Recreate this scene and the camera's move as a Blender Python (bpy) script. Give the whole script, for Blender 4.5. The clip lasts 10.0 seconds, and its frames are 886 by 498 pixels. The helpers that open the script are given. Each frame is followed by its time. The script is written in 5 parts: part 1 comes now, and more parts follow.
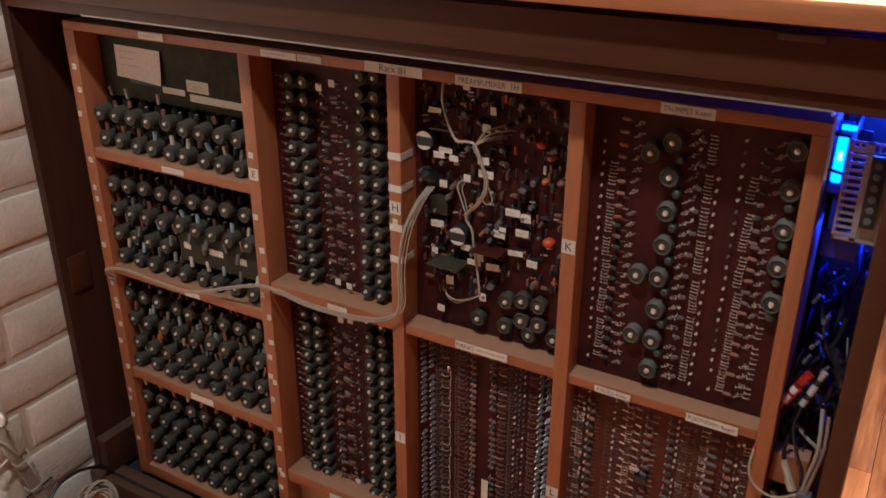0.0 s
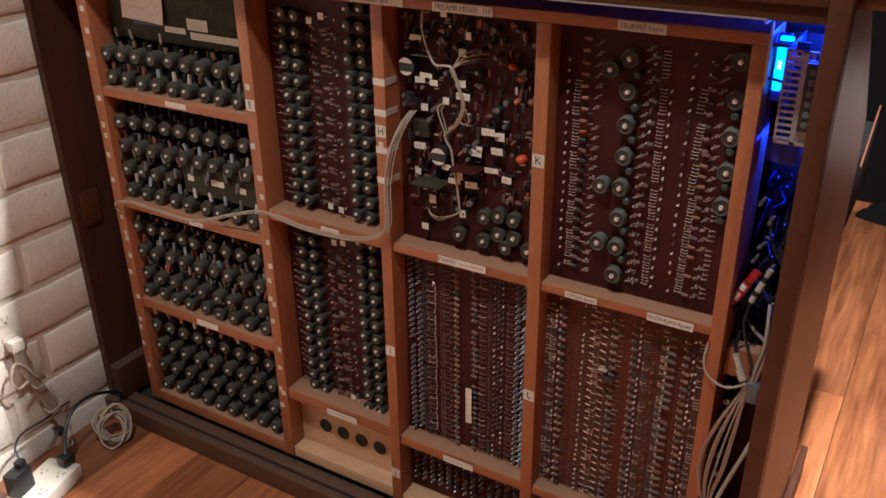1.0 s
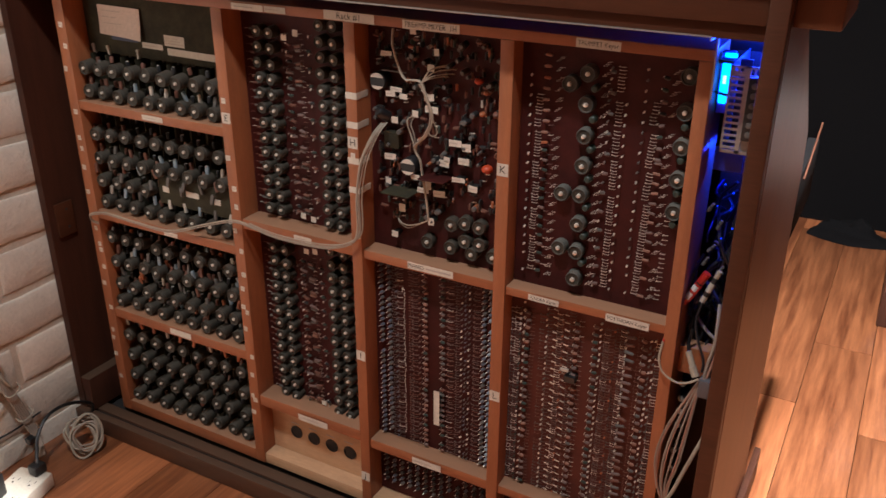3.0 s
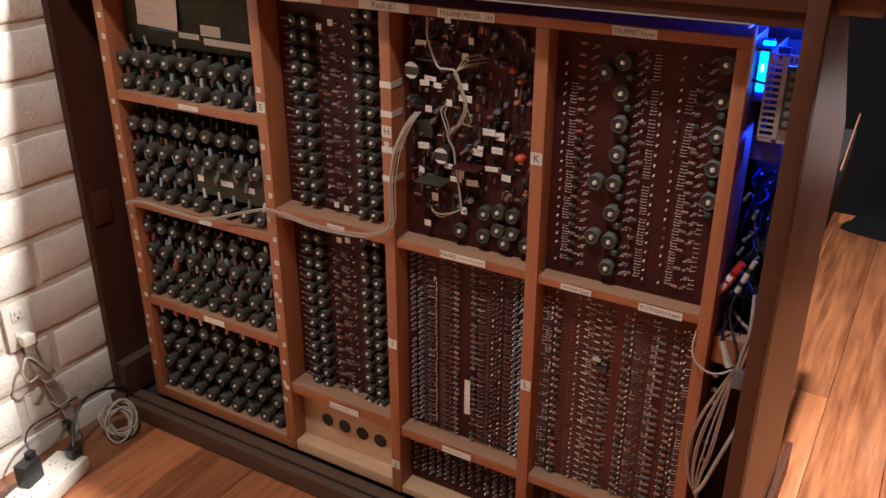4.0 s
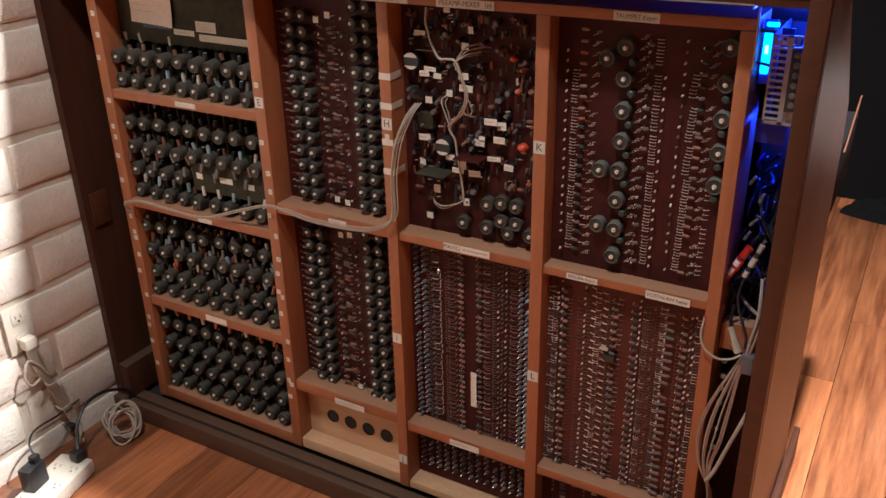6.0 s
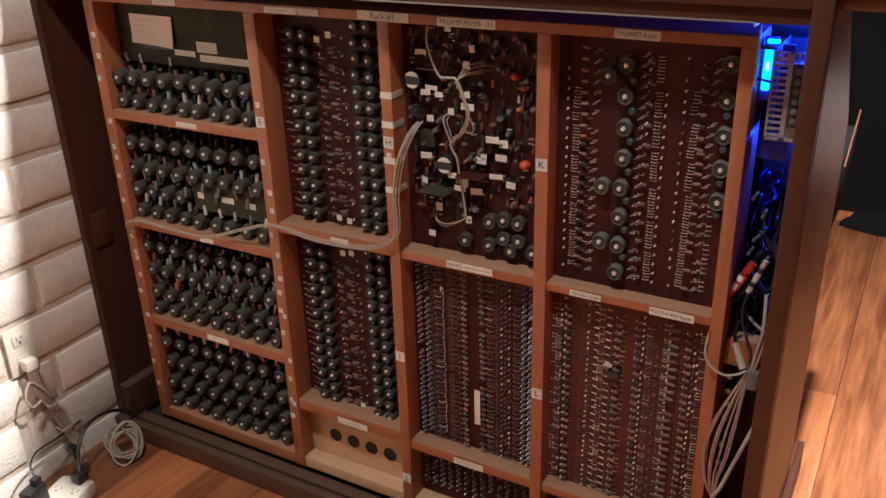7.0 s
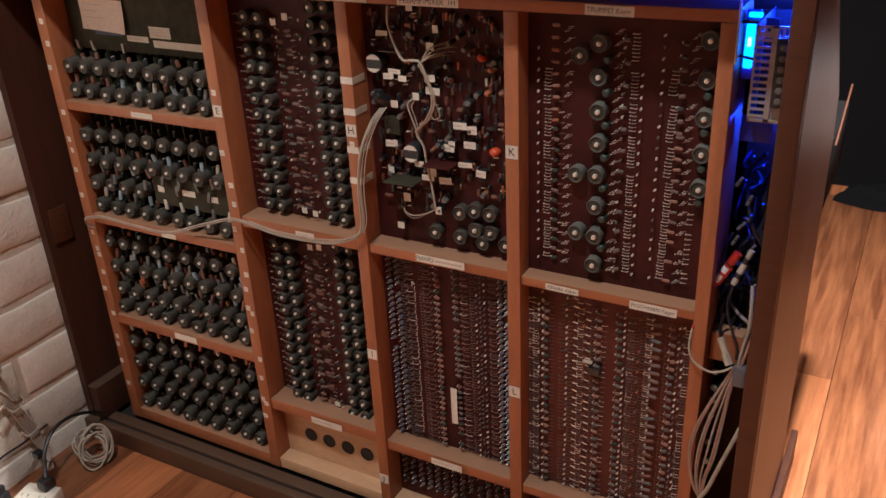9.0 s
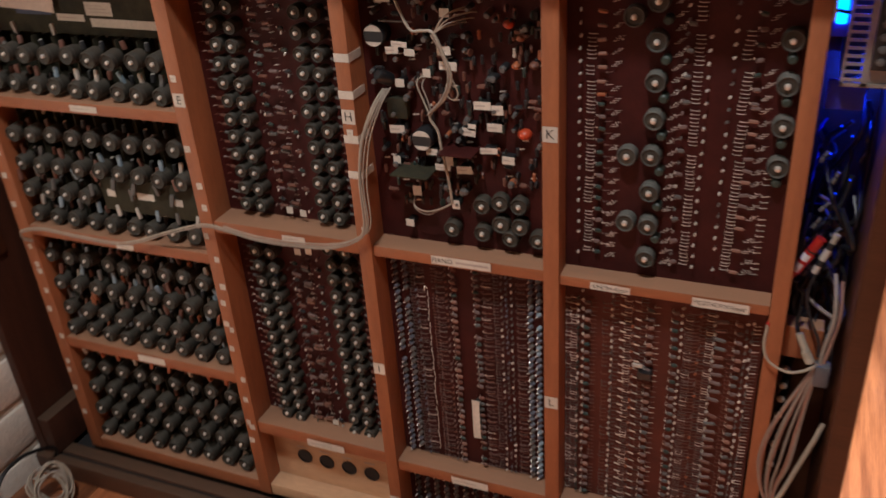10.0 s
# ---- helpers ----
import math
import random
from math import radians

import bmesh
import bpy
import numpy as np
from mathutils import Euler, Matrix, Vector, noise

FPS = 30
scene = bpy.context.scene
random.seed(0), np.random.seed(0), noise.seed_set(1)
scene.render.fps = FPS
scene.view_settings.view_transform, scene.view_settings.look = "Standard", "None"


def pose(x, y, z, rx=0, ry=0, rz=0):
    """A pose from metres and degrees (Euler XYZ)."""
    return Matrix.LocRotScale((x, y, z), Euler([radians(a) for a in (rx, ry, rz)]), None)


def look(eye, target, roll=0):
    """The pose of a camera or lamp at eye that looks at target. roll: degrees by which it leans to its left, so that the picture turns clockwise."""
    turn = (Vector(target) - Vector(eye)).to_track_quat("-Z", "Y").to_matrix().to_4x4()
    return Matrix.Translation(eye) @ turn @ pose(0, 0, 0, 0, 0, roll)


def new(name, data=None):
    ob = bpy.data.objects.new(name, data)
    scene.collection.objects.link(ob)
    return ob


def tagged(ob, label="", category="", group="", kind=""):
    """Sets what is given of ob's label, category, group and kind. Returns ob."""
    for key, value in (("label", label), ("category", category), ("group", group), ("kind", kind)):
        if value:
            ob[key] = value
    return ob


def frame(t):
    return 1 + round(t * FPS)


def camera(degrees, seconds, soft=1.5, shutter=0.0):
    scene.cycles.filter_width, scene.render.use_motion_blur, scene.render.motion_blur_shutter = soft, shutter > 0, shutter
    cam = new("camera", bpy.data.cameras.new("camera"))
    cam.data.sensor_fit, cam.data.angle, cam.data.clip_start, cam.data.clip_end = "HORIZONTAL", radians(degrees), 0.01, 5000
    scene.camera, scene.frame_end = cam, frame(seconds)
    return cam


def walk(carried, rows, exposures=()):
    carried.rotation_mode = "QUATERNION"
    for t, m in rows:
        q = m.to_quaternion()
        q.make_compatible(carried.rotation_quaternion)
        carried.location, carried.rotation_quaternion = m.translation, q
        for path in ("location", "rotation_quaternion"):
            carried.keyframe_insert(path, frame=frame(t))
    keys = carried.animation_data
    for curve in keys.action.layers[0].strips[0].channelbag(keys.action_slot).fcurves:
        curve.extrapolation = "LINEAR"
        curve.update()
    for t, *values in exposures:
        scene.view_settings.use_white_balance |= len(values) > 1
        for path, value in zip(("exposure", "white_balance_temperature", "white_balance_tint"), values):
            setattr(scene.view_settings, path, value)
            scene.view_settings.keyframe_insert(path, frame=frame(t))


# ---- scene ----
cam = camera(54.4, 10.0, shutter=0.5)
PATH = [
    (0, (0.423, -1.079, 1.401), (-0.497, 0.491, 0.574), 0.1),
    (0.5, (0.509, -1.111, 1.381), (-0.451, 0.423, 0.529), -0.8),
    (1, (0.535, -1.174, 1.364), (-0.393, 0.36, 0.479), -0.7),
    (1.5, (0.543, -1.229, 1.365), (-0.329, 0.338, 0.478), 0.5),
    (2, (0.555, -1.228, 1.364), (-0.271, 0.389, 0.525), 0.5),
    (2.2, (0.559, -1.229, 1.372), (-0.259, 0.394, 0.537), 0.2),
    (3.5, (0.57, -1.254, 1.358), (-0.339, 0.319, 0.521), 0.3),
    (4, (0.563, -1.259, 1.356), (-0.358, 0.304, 0.512), -0.0),
    (4.5, (0.558, -1.261, 1.355), (-0.361, 0.301, 0.509), -0.1),
    (5, (0.55, -1.258, 1.348), (-0.354, 0.306, 0.49), -0.2),
    (6.5, (0.544, -1.258, 1.346), (-0.371, 0.304, 0.495), -1.7),
    (7, (0.538, -1.26, 1.351), (-0.375, 0.318, 0.528), -1.7),
    (7.5, (0.538, -1.246, 1.354), (-0.373, 0.341, 0.546), -2.2),
    (8, (0.546, -1.24, 1.351), (-0.355, 0.351, 0.541), -2.4),
    (8.5, (0.546, -1.217, 1.346), (-0.329, 0.376, 0.511), -2.4),
    (9, (0.536, -1.157, 1.338), (-0.362, 0.404, 0.467), -2.9),
    (9.5, (0.493, -1.079, 1.328), (-0.428, 0.431, 0.394), -4.6),
    (9.7, (0.444, -1.065, 1.320), (-0.425, 0.464, 0.368), -4.6),
    (9.8, (0.398, -1.058, 1.316), (-0.414, 0.498, 0.357), -4.2),
    (10, (0.302, -1.031, 1.314), (-0.419, 0.563, 0.344), -4.2),
]
walk(cam, [(t, look(eye, target, roll)) for t, eye, target, roll in PATH],
     [(0, -0.22), (1, -0.1), (2, 0.0), (8.5, 0.0), (9.5, -0.06), (10, -0.13)])

# ---- light ----
world = bpy.data.worlds.new("world")
world.use_nodes = True
scene.world = world
world.node_tree.nodes["Background"].inputs[0].default_value = (0.05, 0.035, 0.025, 1)
world.node_tree.nodes["Background"].inputs[1].default_value = 0.3
scene.view_settings.exposure = 0.0
WARM = (0.965, 0.965, 1.0)


def downlight(x, y, z, power, size, colour, aim=None, spread=180):
    data = bpy.data.lights.new("ceiling_lamp", "AREA")
    data.shape, data.size, data.energy, data.color, data.spread = "DISK", size, power, colour, radians(spread)
    ob = new("ceiling_lamp", data)
    ob.matrix_world = look((x, y, z), aim or (x, y + 0.001, 0))
    return ob


downlight(0.435, 0.14, 2.44, 158, 0.10, WARM, spread=140)
downlight(0.0, -1.07, 2.95, 44, 0.18, WARM)


# ---- materials ----
def material(name, colour, rough=0.6, metal=0.0, second=None, scale=30.0, stretch=(1, 1, 1), bump=0.0, grain=200.0,
             mixing=0.5, vary=0.0, coat=0.0, dust=None, dust_amount=0.0, gloss=0.5):
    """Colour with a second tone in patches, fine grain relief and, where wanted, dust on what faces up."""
    m = bpy.data.materials.new(name)
    m.use_nodes = True
    nt = m.node_tree
    n, link = nt.nodes, nt.links.new
    bsdf = n["Principled BSDF"]
    bsdf.inputs["Roughness"].default_value = rough
    bsdf.inputs["Metallic"].default_value = metal
    bsdf.inputs["Specular IOR Level"].default_value = gloss
    bsdf.inputs["Coat Weight"].default_value = coat
    bsdf.inputs["Coat Roughness"].default_value = 0.25
    coord = n.new("ShaderNodeTexCoord")
    mapping = n.new("ShaderNodeMapping")
    mapping.inputs["Scale"].default_value = stretch
    info = n.new("ShaderNodeObjectInfo")
    add = n.new("ShaderNodeVectorMath")
    add.operation = "MULTIPLY_ADD"
    link(info.outputs["Random"], add.inputs[0])
    add.inputs[1].default_value = (7.3, 3.1, 5.7) if vary else (0, 0, 0)
    link(coord.outputs["Object"], add.inputs[2])
    link(add.outputs[0], mapping.inputs["Vector"])
    big = n.new("ShaderNodeTexNoise")
    big.inputs["Scale"].default_value = scale
    big.inputs["Detail"].default_value = 6
    big.inputs["Roughness"].default_value = 0.65
    link(mapping.outputs[0], big.inputs["Vector"])
    fine = n.new("ShaderNodeTexNoise")
    fine.inputs["Scale"].default_value = grain
    fine.inputs["Detail"].default_value = 3
    link(mapping.outputs[0], fine.inputs["Vector"])
    ramp = n.new("ShaderNodeValToRGB")
    ramp.color_ramp.elements[0].position, ramp.color_ramp.elements[1].position = 0.32, 0.68
    link(big.outputs["Fac"], ramp.inputs["Fac"])
    mix = n.new("ShaderNodeMix")
    mix.data_type = "RGBA"
    mix.inputs["A"].default_value = (*colour, 1)
    mix.inputs["B"].default_value = (*(second or [c * 0.6 for c in colour]), 1)
    scaled = n.new("ShaderNodeMath")
    scaled.operation = "MULTIPLY"
    scaled.inputs[1].default_value = mixing
    link(ramp.outputs["Color"], scaled.inputs[0])
    link(scaled.outputs[0], mix.inputs["Factor"])
    out = mix.outputs["Result"]
    hsv = n.new("ShaderNodeHueSaturation")
    value = n.new("ShaderNodeMath")
    value.operation = "MULTIPLY_ADD"
    value.inputs[1].default_value, value.inputs[2].default_value = 0.35, 0.82
    link(fine.outputs["Fac"], value.inputs[0])
    if vary:
        shift = n.new("ShaderNodeMath")
        shift.operation = "MULTIPLY_ADD"
        shift.inputs[1].default_value = vary
        link(info.outputs["Random"], shift.inputs[0])
        base = n.new("ShaderNodeMath")
        base.operation = "SUBTRACT"
        link(value.outputs[0], base.inputs[0])
        base.inputs[1].default_value = vary / 2
        link(base.outputs[0], shift.inputs[2])
        link(shift.outputs[0], hsv.inputs["Value"])
    else:
        link(value.outputs[0], hsv.inputs["Value"])
    link(out, hsv.inputs["Color"])
    out = hsv.outputs["Color"]
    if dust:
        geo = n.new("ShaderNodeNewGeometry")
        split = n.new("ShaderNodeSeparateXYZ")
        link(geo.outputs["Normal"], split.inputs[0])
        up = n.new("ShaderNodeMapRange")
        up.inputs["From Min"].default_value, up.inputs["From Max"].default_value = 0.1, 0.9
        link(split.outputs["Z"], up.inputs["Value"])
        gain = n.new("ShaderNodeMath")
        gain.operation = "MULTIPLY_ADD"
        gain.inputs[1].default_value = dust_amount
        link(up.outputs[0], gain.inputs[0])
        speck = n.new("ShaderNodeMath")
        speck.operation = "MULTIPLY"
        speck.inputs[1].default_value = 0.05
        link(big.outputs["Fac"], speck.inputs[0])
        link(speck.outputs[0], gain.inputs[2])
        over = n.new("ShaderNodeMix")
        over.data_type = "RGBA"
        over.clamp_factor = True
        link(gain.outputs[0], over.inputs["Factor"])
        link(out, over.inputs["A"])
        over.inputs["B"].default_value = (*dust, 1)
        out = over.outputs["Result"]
    link(out, bsdf.inputs["Base Color"])
    if bump:
        relief = n.new("ShaderNodeBump")
        relief.inputs["Strength"].default_value = bump
        relief.inputs["Distance"].default_value = 0.002
        joined = n.new("ShaderNodeMath")
        joined.operation = "ADD"
        link(big.outputs["Fac"], joined.inputs[0])
        link(fine.outputs["Fac"], joined.inputs[1])
        link(joined.outputs[0], relief.inputs["Height"])
        link(relief.outputs[0], bsdf.inputs["Normal"])
    return m


def glowing(name, colour, strength):
    m = bpy.data.materials.new(name)
    m.use_nodes = True
    b = m.node_tree.nodes["Principled BSDF"]
    b.inputs["Base Color"].default_value = (*colour, 1)
    b.inputs["Emission Color"].default_value = (*colour, 1)
    b.inputs["Emission Strength"].default_value = strength
    return m


DUST = (0.30, 0.25, 0.19)
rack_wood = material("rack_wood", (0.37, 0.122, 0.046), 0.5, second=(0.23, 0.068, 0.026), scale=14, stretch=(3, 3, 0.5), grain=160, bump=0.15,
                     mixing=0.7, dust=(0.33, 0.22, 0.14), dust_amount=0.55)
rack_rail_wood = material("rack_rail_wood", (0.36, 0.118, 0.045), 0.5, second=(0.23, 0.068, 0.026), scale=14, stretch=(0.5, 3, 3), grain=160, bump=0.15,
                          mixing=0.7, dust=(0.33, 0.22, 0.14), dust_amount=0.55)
pale_wood = material("pale_plywood", (0.56, 0.34, 0.19), 0.65, second=(0.42, 0.24, 0.13), scale=9, stretch=(0.5, 2, 3), grain=120, bump=0.15, mixing=0.6)
console_wood = material("walnut_stain", (0.070, 0.025, 0.014), 0.5, gloss=0.25, second=(0.038, 0.014, 0.009), scale=7, stretch=(4, 4, 0.35), grain=140, bump=0.08,
                        mixing=0.8, coat=0.04)
console_rail = material("walnut_stain_level", (0.082, 0.027, 0.012), 0.5, gloss=0.25, second=(0.050, 0.017, 0.008), scale=7, stretch=(0.35, 4, 4), grain=140, bump=0.08,
                        mixing=0.8, coat=0.05)
side_wood = material("walnut_veneer", (0.135, 0.048, 0.021), 0.42, second=(0.085, 0.030, 0.014), scale=6, stretch=(4, 3, 0.3), grain=120, bump=0.05,
                     mixing=0.8, coat=0.08, gloss=0.35)
top_wood = material("polished_top", (0.47, 0.19, 0.085), 0.18, second=(0.27, 0.09, 0.03), scale=6, stretch=(0.4, 4, 4), grain=90, bump=0.03, mixing=0.7, coat=0.6)
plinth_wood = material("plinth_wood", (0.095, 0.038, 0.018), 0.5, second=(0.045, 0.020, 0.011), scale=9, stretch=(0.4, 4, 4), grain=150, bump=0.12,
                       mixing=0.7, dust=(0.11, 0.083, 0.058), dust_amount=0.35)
felt = material("dark_felt", (0.018, 0.016, 0.015), 0.95, scale=60, bump=0.3)
plank_wood = material("plank_wood", (0.42, 0.150, 0.060), 0.30, second=(0.14, 0.040, 0.016), scale=6.0, stretch=(8, 0.5, 8), grain=90, bump=0.08,
                      mixing=0.95, vary=0.7, coat=0.35)
under_floor = material("under_floor", (0.03, 0.013, 0.007), 0.9)
brick_paint = material("painted_brick", (0.74, 0.67, 0.57), 0.42, second=(0.62, 0.55, 0.46), scale=30, grain=120, bump=0.9, mixing=0.6, vary=0.10)
mortar_paint = material("painted_mortar", (0.62, 0.53, 0.43), 0.8, second=(0.42, 0.33, 0.24), scale=18, grain=220, bump=0.6, mixing=0.7)
plaster = material("plaster", (0.36, 0.27, 0.20), 0.9, scale=4, grain=80, bump=0.1, mixing=0.2)
brown_wall = material("brown_wall", (0.15, 0.105, 0.075), 0.8, scale=4, grain=80, bump=0.1, mixing=0.3)
# near-black that puts the lack of light into the surface colour
unlit_black = material("unlit_black", (0.004, 0.0037, 0.004), 0.95, gloss=0.1, scale=4, grain=80, bump=0.1, mixing=0.3)
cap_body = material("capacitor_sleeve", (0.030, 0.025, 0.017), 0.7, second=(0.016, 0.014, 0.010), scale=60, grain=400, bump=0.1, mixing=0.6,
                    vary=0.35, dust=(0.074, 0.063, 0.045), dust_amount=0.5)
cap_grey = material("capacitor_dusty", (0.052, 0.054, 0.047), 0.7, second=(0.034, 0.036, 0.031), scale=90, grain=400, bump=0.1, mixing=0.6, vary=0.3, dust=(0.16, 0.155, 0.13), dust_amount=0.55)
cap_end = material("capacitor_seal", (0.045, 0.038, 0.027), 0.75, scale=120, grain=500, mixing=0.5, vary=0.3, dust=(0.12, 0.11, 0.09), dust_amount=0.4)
tin = material("tinned_metal", (0.78, 0.72, 0.63), 0.34, 0.4, scale=200, mixing=0.3)
steel = material("zinc_steel", (0.40, 0.37, 0.33), 0.45, 0.6, scale=40, grain=300, mixing=0.3)
board_red = material("maroon_board", (0.060, 0.0105, 0.0085), 0.6, second=(0.030, 0.006, 0.005), scale=20, grain=300, bump=0.05, mixing=0.8, gloss=0.2)
board_brown = material("brown_board", (0.110, 0.026, 0.016), 0.6, second=(0.062, 0.014, 0.010), scale=20, grain=300, bump=0.05, mixing=0.8, gloss=0.3)
board_green = material("olive_board", (0.052, 0.046, 0.025), 0.8, gloss=0.2, second=(0.022, 0.021, 0.015), scale=30, grain=350, bump=0.15, mixing=0.9)
paper = material("label_paper", (0.64, 0.58, 0.49), 0.7, second=(0.52, 0.46, 0.37), scale=30, grain=200, mixing=0.5, vary=0.15)
old_paper = material("note_paper", (0.66, 0.54, 0.46), 0.8, second=(0.58, 0.47, 0.39), scale=20, mixing=0.6, bump=0.2)
ink = material("ink", (0.02, 0.018, 0.017), 0.6, mixing=0.1)
faint_ink = material("faint_ink", (0.46, 0.38, 0.32), 0.7, mixing=0.2)
white_plastic = material("ivory_plastic", (0.64, 0.58, 0.48), 0.4, scale=30, second=(0.52, 0.46, 0.37), mixing=0.4)
black_plastic = material("black_plastic", (0.012, 0.012, 0.013), 0.4, mixing=0.3)
cream_wire = material("cream_insulation", (0.40, 0.34, 0.26), 0.5, second=(0.28, 0.23, 0.17), scale=60, mixing=0.6)
grey_wire = material("grey_insulation", (0.30, 0.24, 0.19), 0.55, second=(0.25, 0.20, 0.16), scale=50, mixing=0.6)
pink_wire = material("pink_insulation", (0.33, 0.17, 0.12), 0.5, mixing=0.3)
dark_wire = material("dark_insulation", (0.015, 0.015, 0.018), 0.35, mixing=0.2)
blue_wire = material("blue_insulation", (0.02, 0.03, 0.20), 0.4, mixing=0.2)
red_plastic = material("red_plastic", (0.42, 0.02, 0.015), 0.35, mixing=0.3)
dark_tape = material("dark_blue_tape", (0.035, 0.045, 0.10), 0.5)
white_tape = material("white_tape", (0.72, 0.70, 0.68), 0.5, mixing=0.2)
grey_tape = material("grey_tape", (0.11, 0.11, 0.12), 0.4, mixing=0.4)
c_brown = material("resistor_brown", (0.16, 0.065, 0.042), 0.5, scale=200, mixing=0.6)
c_pink = material("resistor_pink", (0.30, 0.15, 0.105), 0.5, scale=200, mixing=0.6)
c_mauve = material("component_mauve", (0.18, 0.12, 0.105), 0.45, scale=200, mixing=0.6)
c_grey = material("component_grey", (0.12, 0.11, 0.10), 0.5, scale=200, mixing=0.6)
c_blue = material("component_blue", (0.105, 0.115, 0.145), 0.36, scale=200, mixing=0.5)
c_black = material("component_black", (0.02, 0.02, 0.021), 0.4, mixing=0.3)
c_orange = material("component_orange", (0.36, 0.11, 0.045), 0.45, scale=200, mixing=0.4)
c_red = material("component_red", (0.55, 0.07, 0.025), 0.4, mixing=0.3)
c_pale = material("component_pale", (0.50, 0.45, 0.38), 0.5, scale=200, mixing=0.4)
c_green = material("component_green", (0.03, 0.048, 0.038), 0.5, mixing=0.4)
c_film = material("film_blue_grey", (0.23, 0.30, 0.34), 0.4, scale=100, mixing=0.4)
blue_light = glowing("blue_lamp", (0.0, 0.13, 1.0), 9.0)
blue_core = glowing("blue_lamp_core", (0.10, 0.55, 1.0), 9.0)
blue_spark = glowing("blue_signal", (0.0, 0.05, 1.0), 1.2)
blue_card = material("blue_card", (0.03, 0.04, 0.5), 0.5)


# ---- mesh tools ----
class Solid:
    """Gathers boxes, rods and tubes as plain lists for one mesh with several materials."""

    def __init__(self, *mats):
        self.v, self.f, self.k, self.s, self.mats = [], [], [], [], list(mats)

    def slot(self, mat):
        if mat not in self.mats:
            self.mats.append(mat)
        return self.mats.index(mat)

    def add(self, verts, faces, mat, smooth=False):
        b, k = len(self.v), self.slot(mat)
        self.v += [tuple(p) for p in verts]
        self.f += [tuple(b + i for i in f) for f in faces]
        self.k += [k] * len(faces)
        self.s += [smooth] * len(faces)
        return self

    def box(self, x0, x1, y0, y1, z0, z1, mat, m=None):
        p = [(x, y, z) for z in (z0, z1) for y in (y0, y1) for x in (x0, x1)]
        if m:
            p = [m @ Vector(q) for q in p]
        return self.add(p, [(0, 2, 3, 1), (4, 5, 7, 6), (0, 1, 5, 4), (2, 6, 7, 3), (0, 4, 6, 2), (1, 3, 7, 5)], mat)

    def soft_box(self, x0, x1, y0, y1, z0, z1, mat, r=0.002, m=None):
        bm = bmesh.new()
        bmesh.ops.create_cube(bm, size=1, matrix=Matrix.LocRotScale(((x0 + x1) / 2, (y0 + y1) / 2, (z0 + z1) / 2), None, (x1 - x0, y1 - y0, z1 - z0)))
        bmesh.ops.bevel(bm, geom=bm.edges[:], offset=r, segments=2, affect="EDGES", profile=0.6)
        if m:
            bmesh.ops.transform(bm, matrix=m, verts=bm.verts)
        bm.verts.index_update()
        self.add([v.co for v in bm.verts], [[v.index for v in f.verts] for f in bm.faces], mat)
        bm.free()
        return self

    def lathe(self, profile, mats, m, n=14):
        """Rings (radius, height) turned about the local z; one material for each step."""
        verts = [m @ Vector((r * math.cos(2 * math.pi * i / n), r * math.sin(2 * math.pi * i / n), h)) for r, h in profile for i in range(n)]
        start, last = len(self.v), len(profile) - 1
        self.v += [tuple(v) for v in verts]
        for a in range(last):
            k = self.slot(mats[min(a, len(mats) - 1)])
            for i in range(n):
                j = (i + 1) % n
                self.f.append((start + a * n + i, start + a * n + j, start + (a + 1) * n + j, start + (a + 1) * n + i))
                self.k.append(k)
                self.s.append(True)
        self.f += [tuple(start + last * n + i for i in range(n)), tuple(start + i for i in reversed(range(n)))]
        self.k += [self.slot(mats[-1]), self.slot(mats[0])]
        self.s += [False, False]
        return self

    def rod(self, a, b, r, mat, n=6):
        a, b = Vector(a), Vector(b)
        d = b - a
        m = Matrix.Translation(a) @ d.to_track_quat("Z", "Y").to_matrix().to_4x4()
        return self.lathe([(r, 0), (r, d.length)], [mat], m, n)

    def tube(self, points, r, mat, n=7, steps=8):
        p = [Vector(q) for q in points]
        p = [2 * p[0] - p[1]] + p + [2 * p[-1] - p[-2]]
        path = []
        for i in range(1, len(p) - 2):
            for s in range(steps):
                t = s / steps
                path.append(0.5 * (2 * p[i] + (p[i + 1] - p[i - 1]) * t + (2 * p[i - 1] - 5 * p[i] + 4 * p[i + 1] - p[i + 2]) * t * t
                                   + (3 * p[i] - p[i - 1] - 3 * p[i + 1] + p[i + 2]) * t ** 3))
        path.append(p[-2])
        rings, side = [], None
        for i, q in enumerate(path):
            d = (path[min(i + 1, len(path) - 1)] - path[max(i - 1, 0)]).normalized()
            if side is None:
                side = d.orthogonal().normalized()
            side = (side - d * side.dot(d)).normalized()
            up = d.cross(side)
            rings.append([q + r * (side * math.cos(2 * math.pi * k / n) + up * math.sin(2 * math.pi * k / n)) for k in range(n)])
        verts = [v for ring in rings for v in ring]
        faces = [(a * n + k, a * n + (k + 1) % n, (a + 1) * n + (k + 1) % n, (a + 1) * n + k) for a in range(len(rings) - 1) for k in range(n)]
        faces += [tuple(reversed(range(n))), tuple(range((len(rings) - 1) * n, len(rings) * n))]
        return self.add(verts, faces, mat, True)

    def mesh(self, name):
        me = bpy.data.meshes.new(name)
        me.from_pydata(self.v, [], self.f)
        for mat in self.mats:
            me.materials.append(mat)
        me.polygons.foreach_set("material_index", self.k)
        me.polygons.foreach_set("use_smooth", self.s)
        me.update()
        me.set_sharp_from_angle(angle=radians(38))
        return me


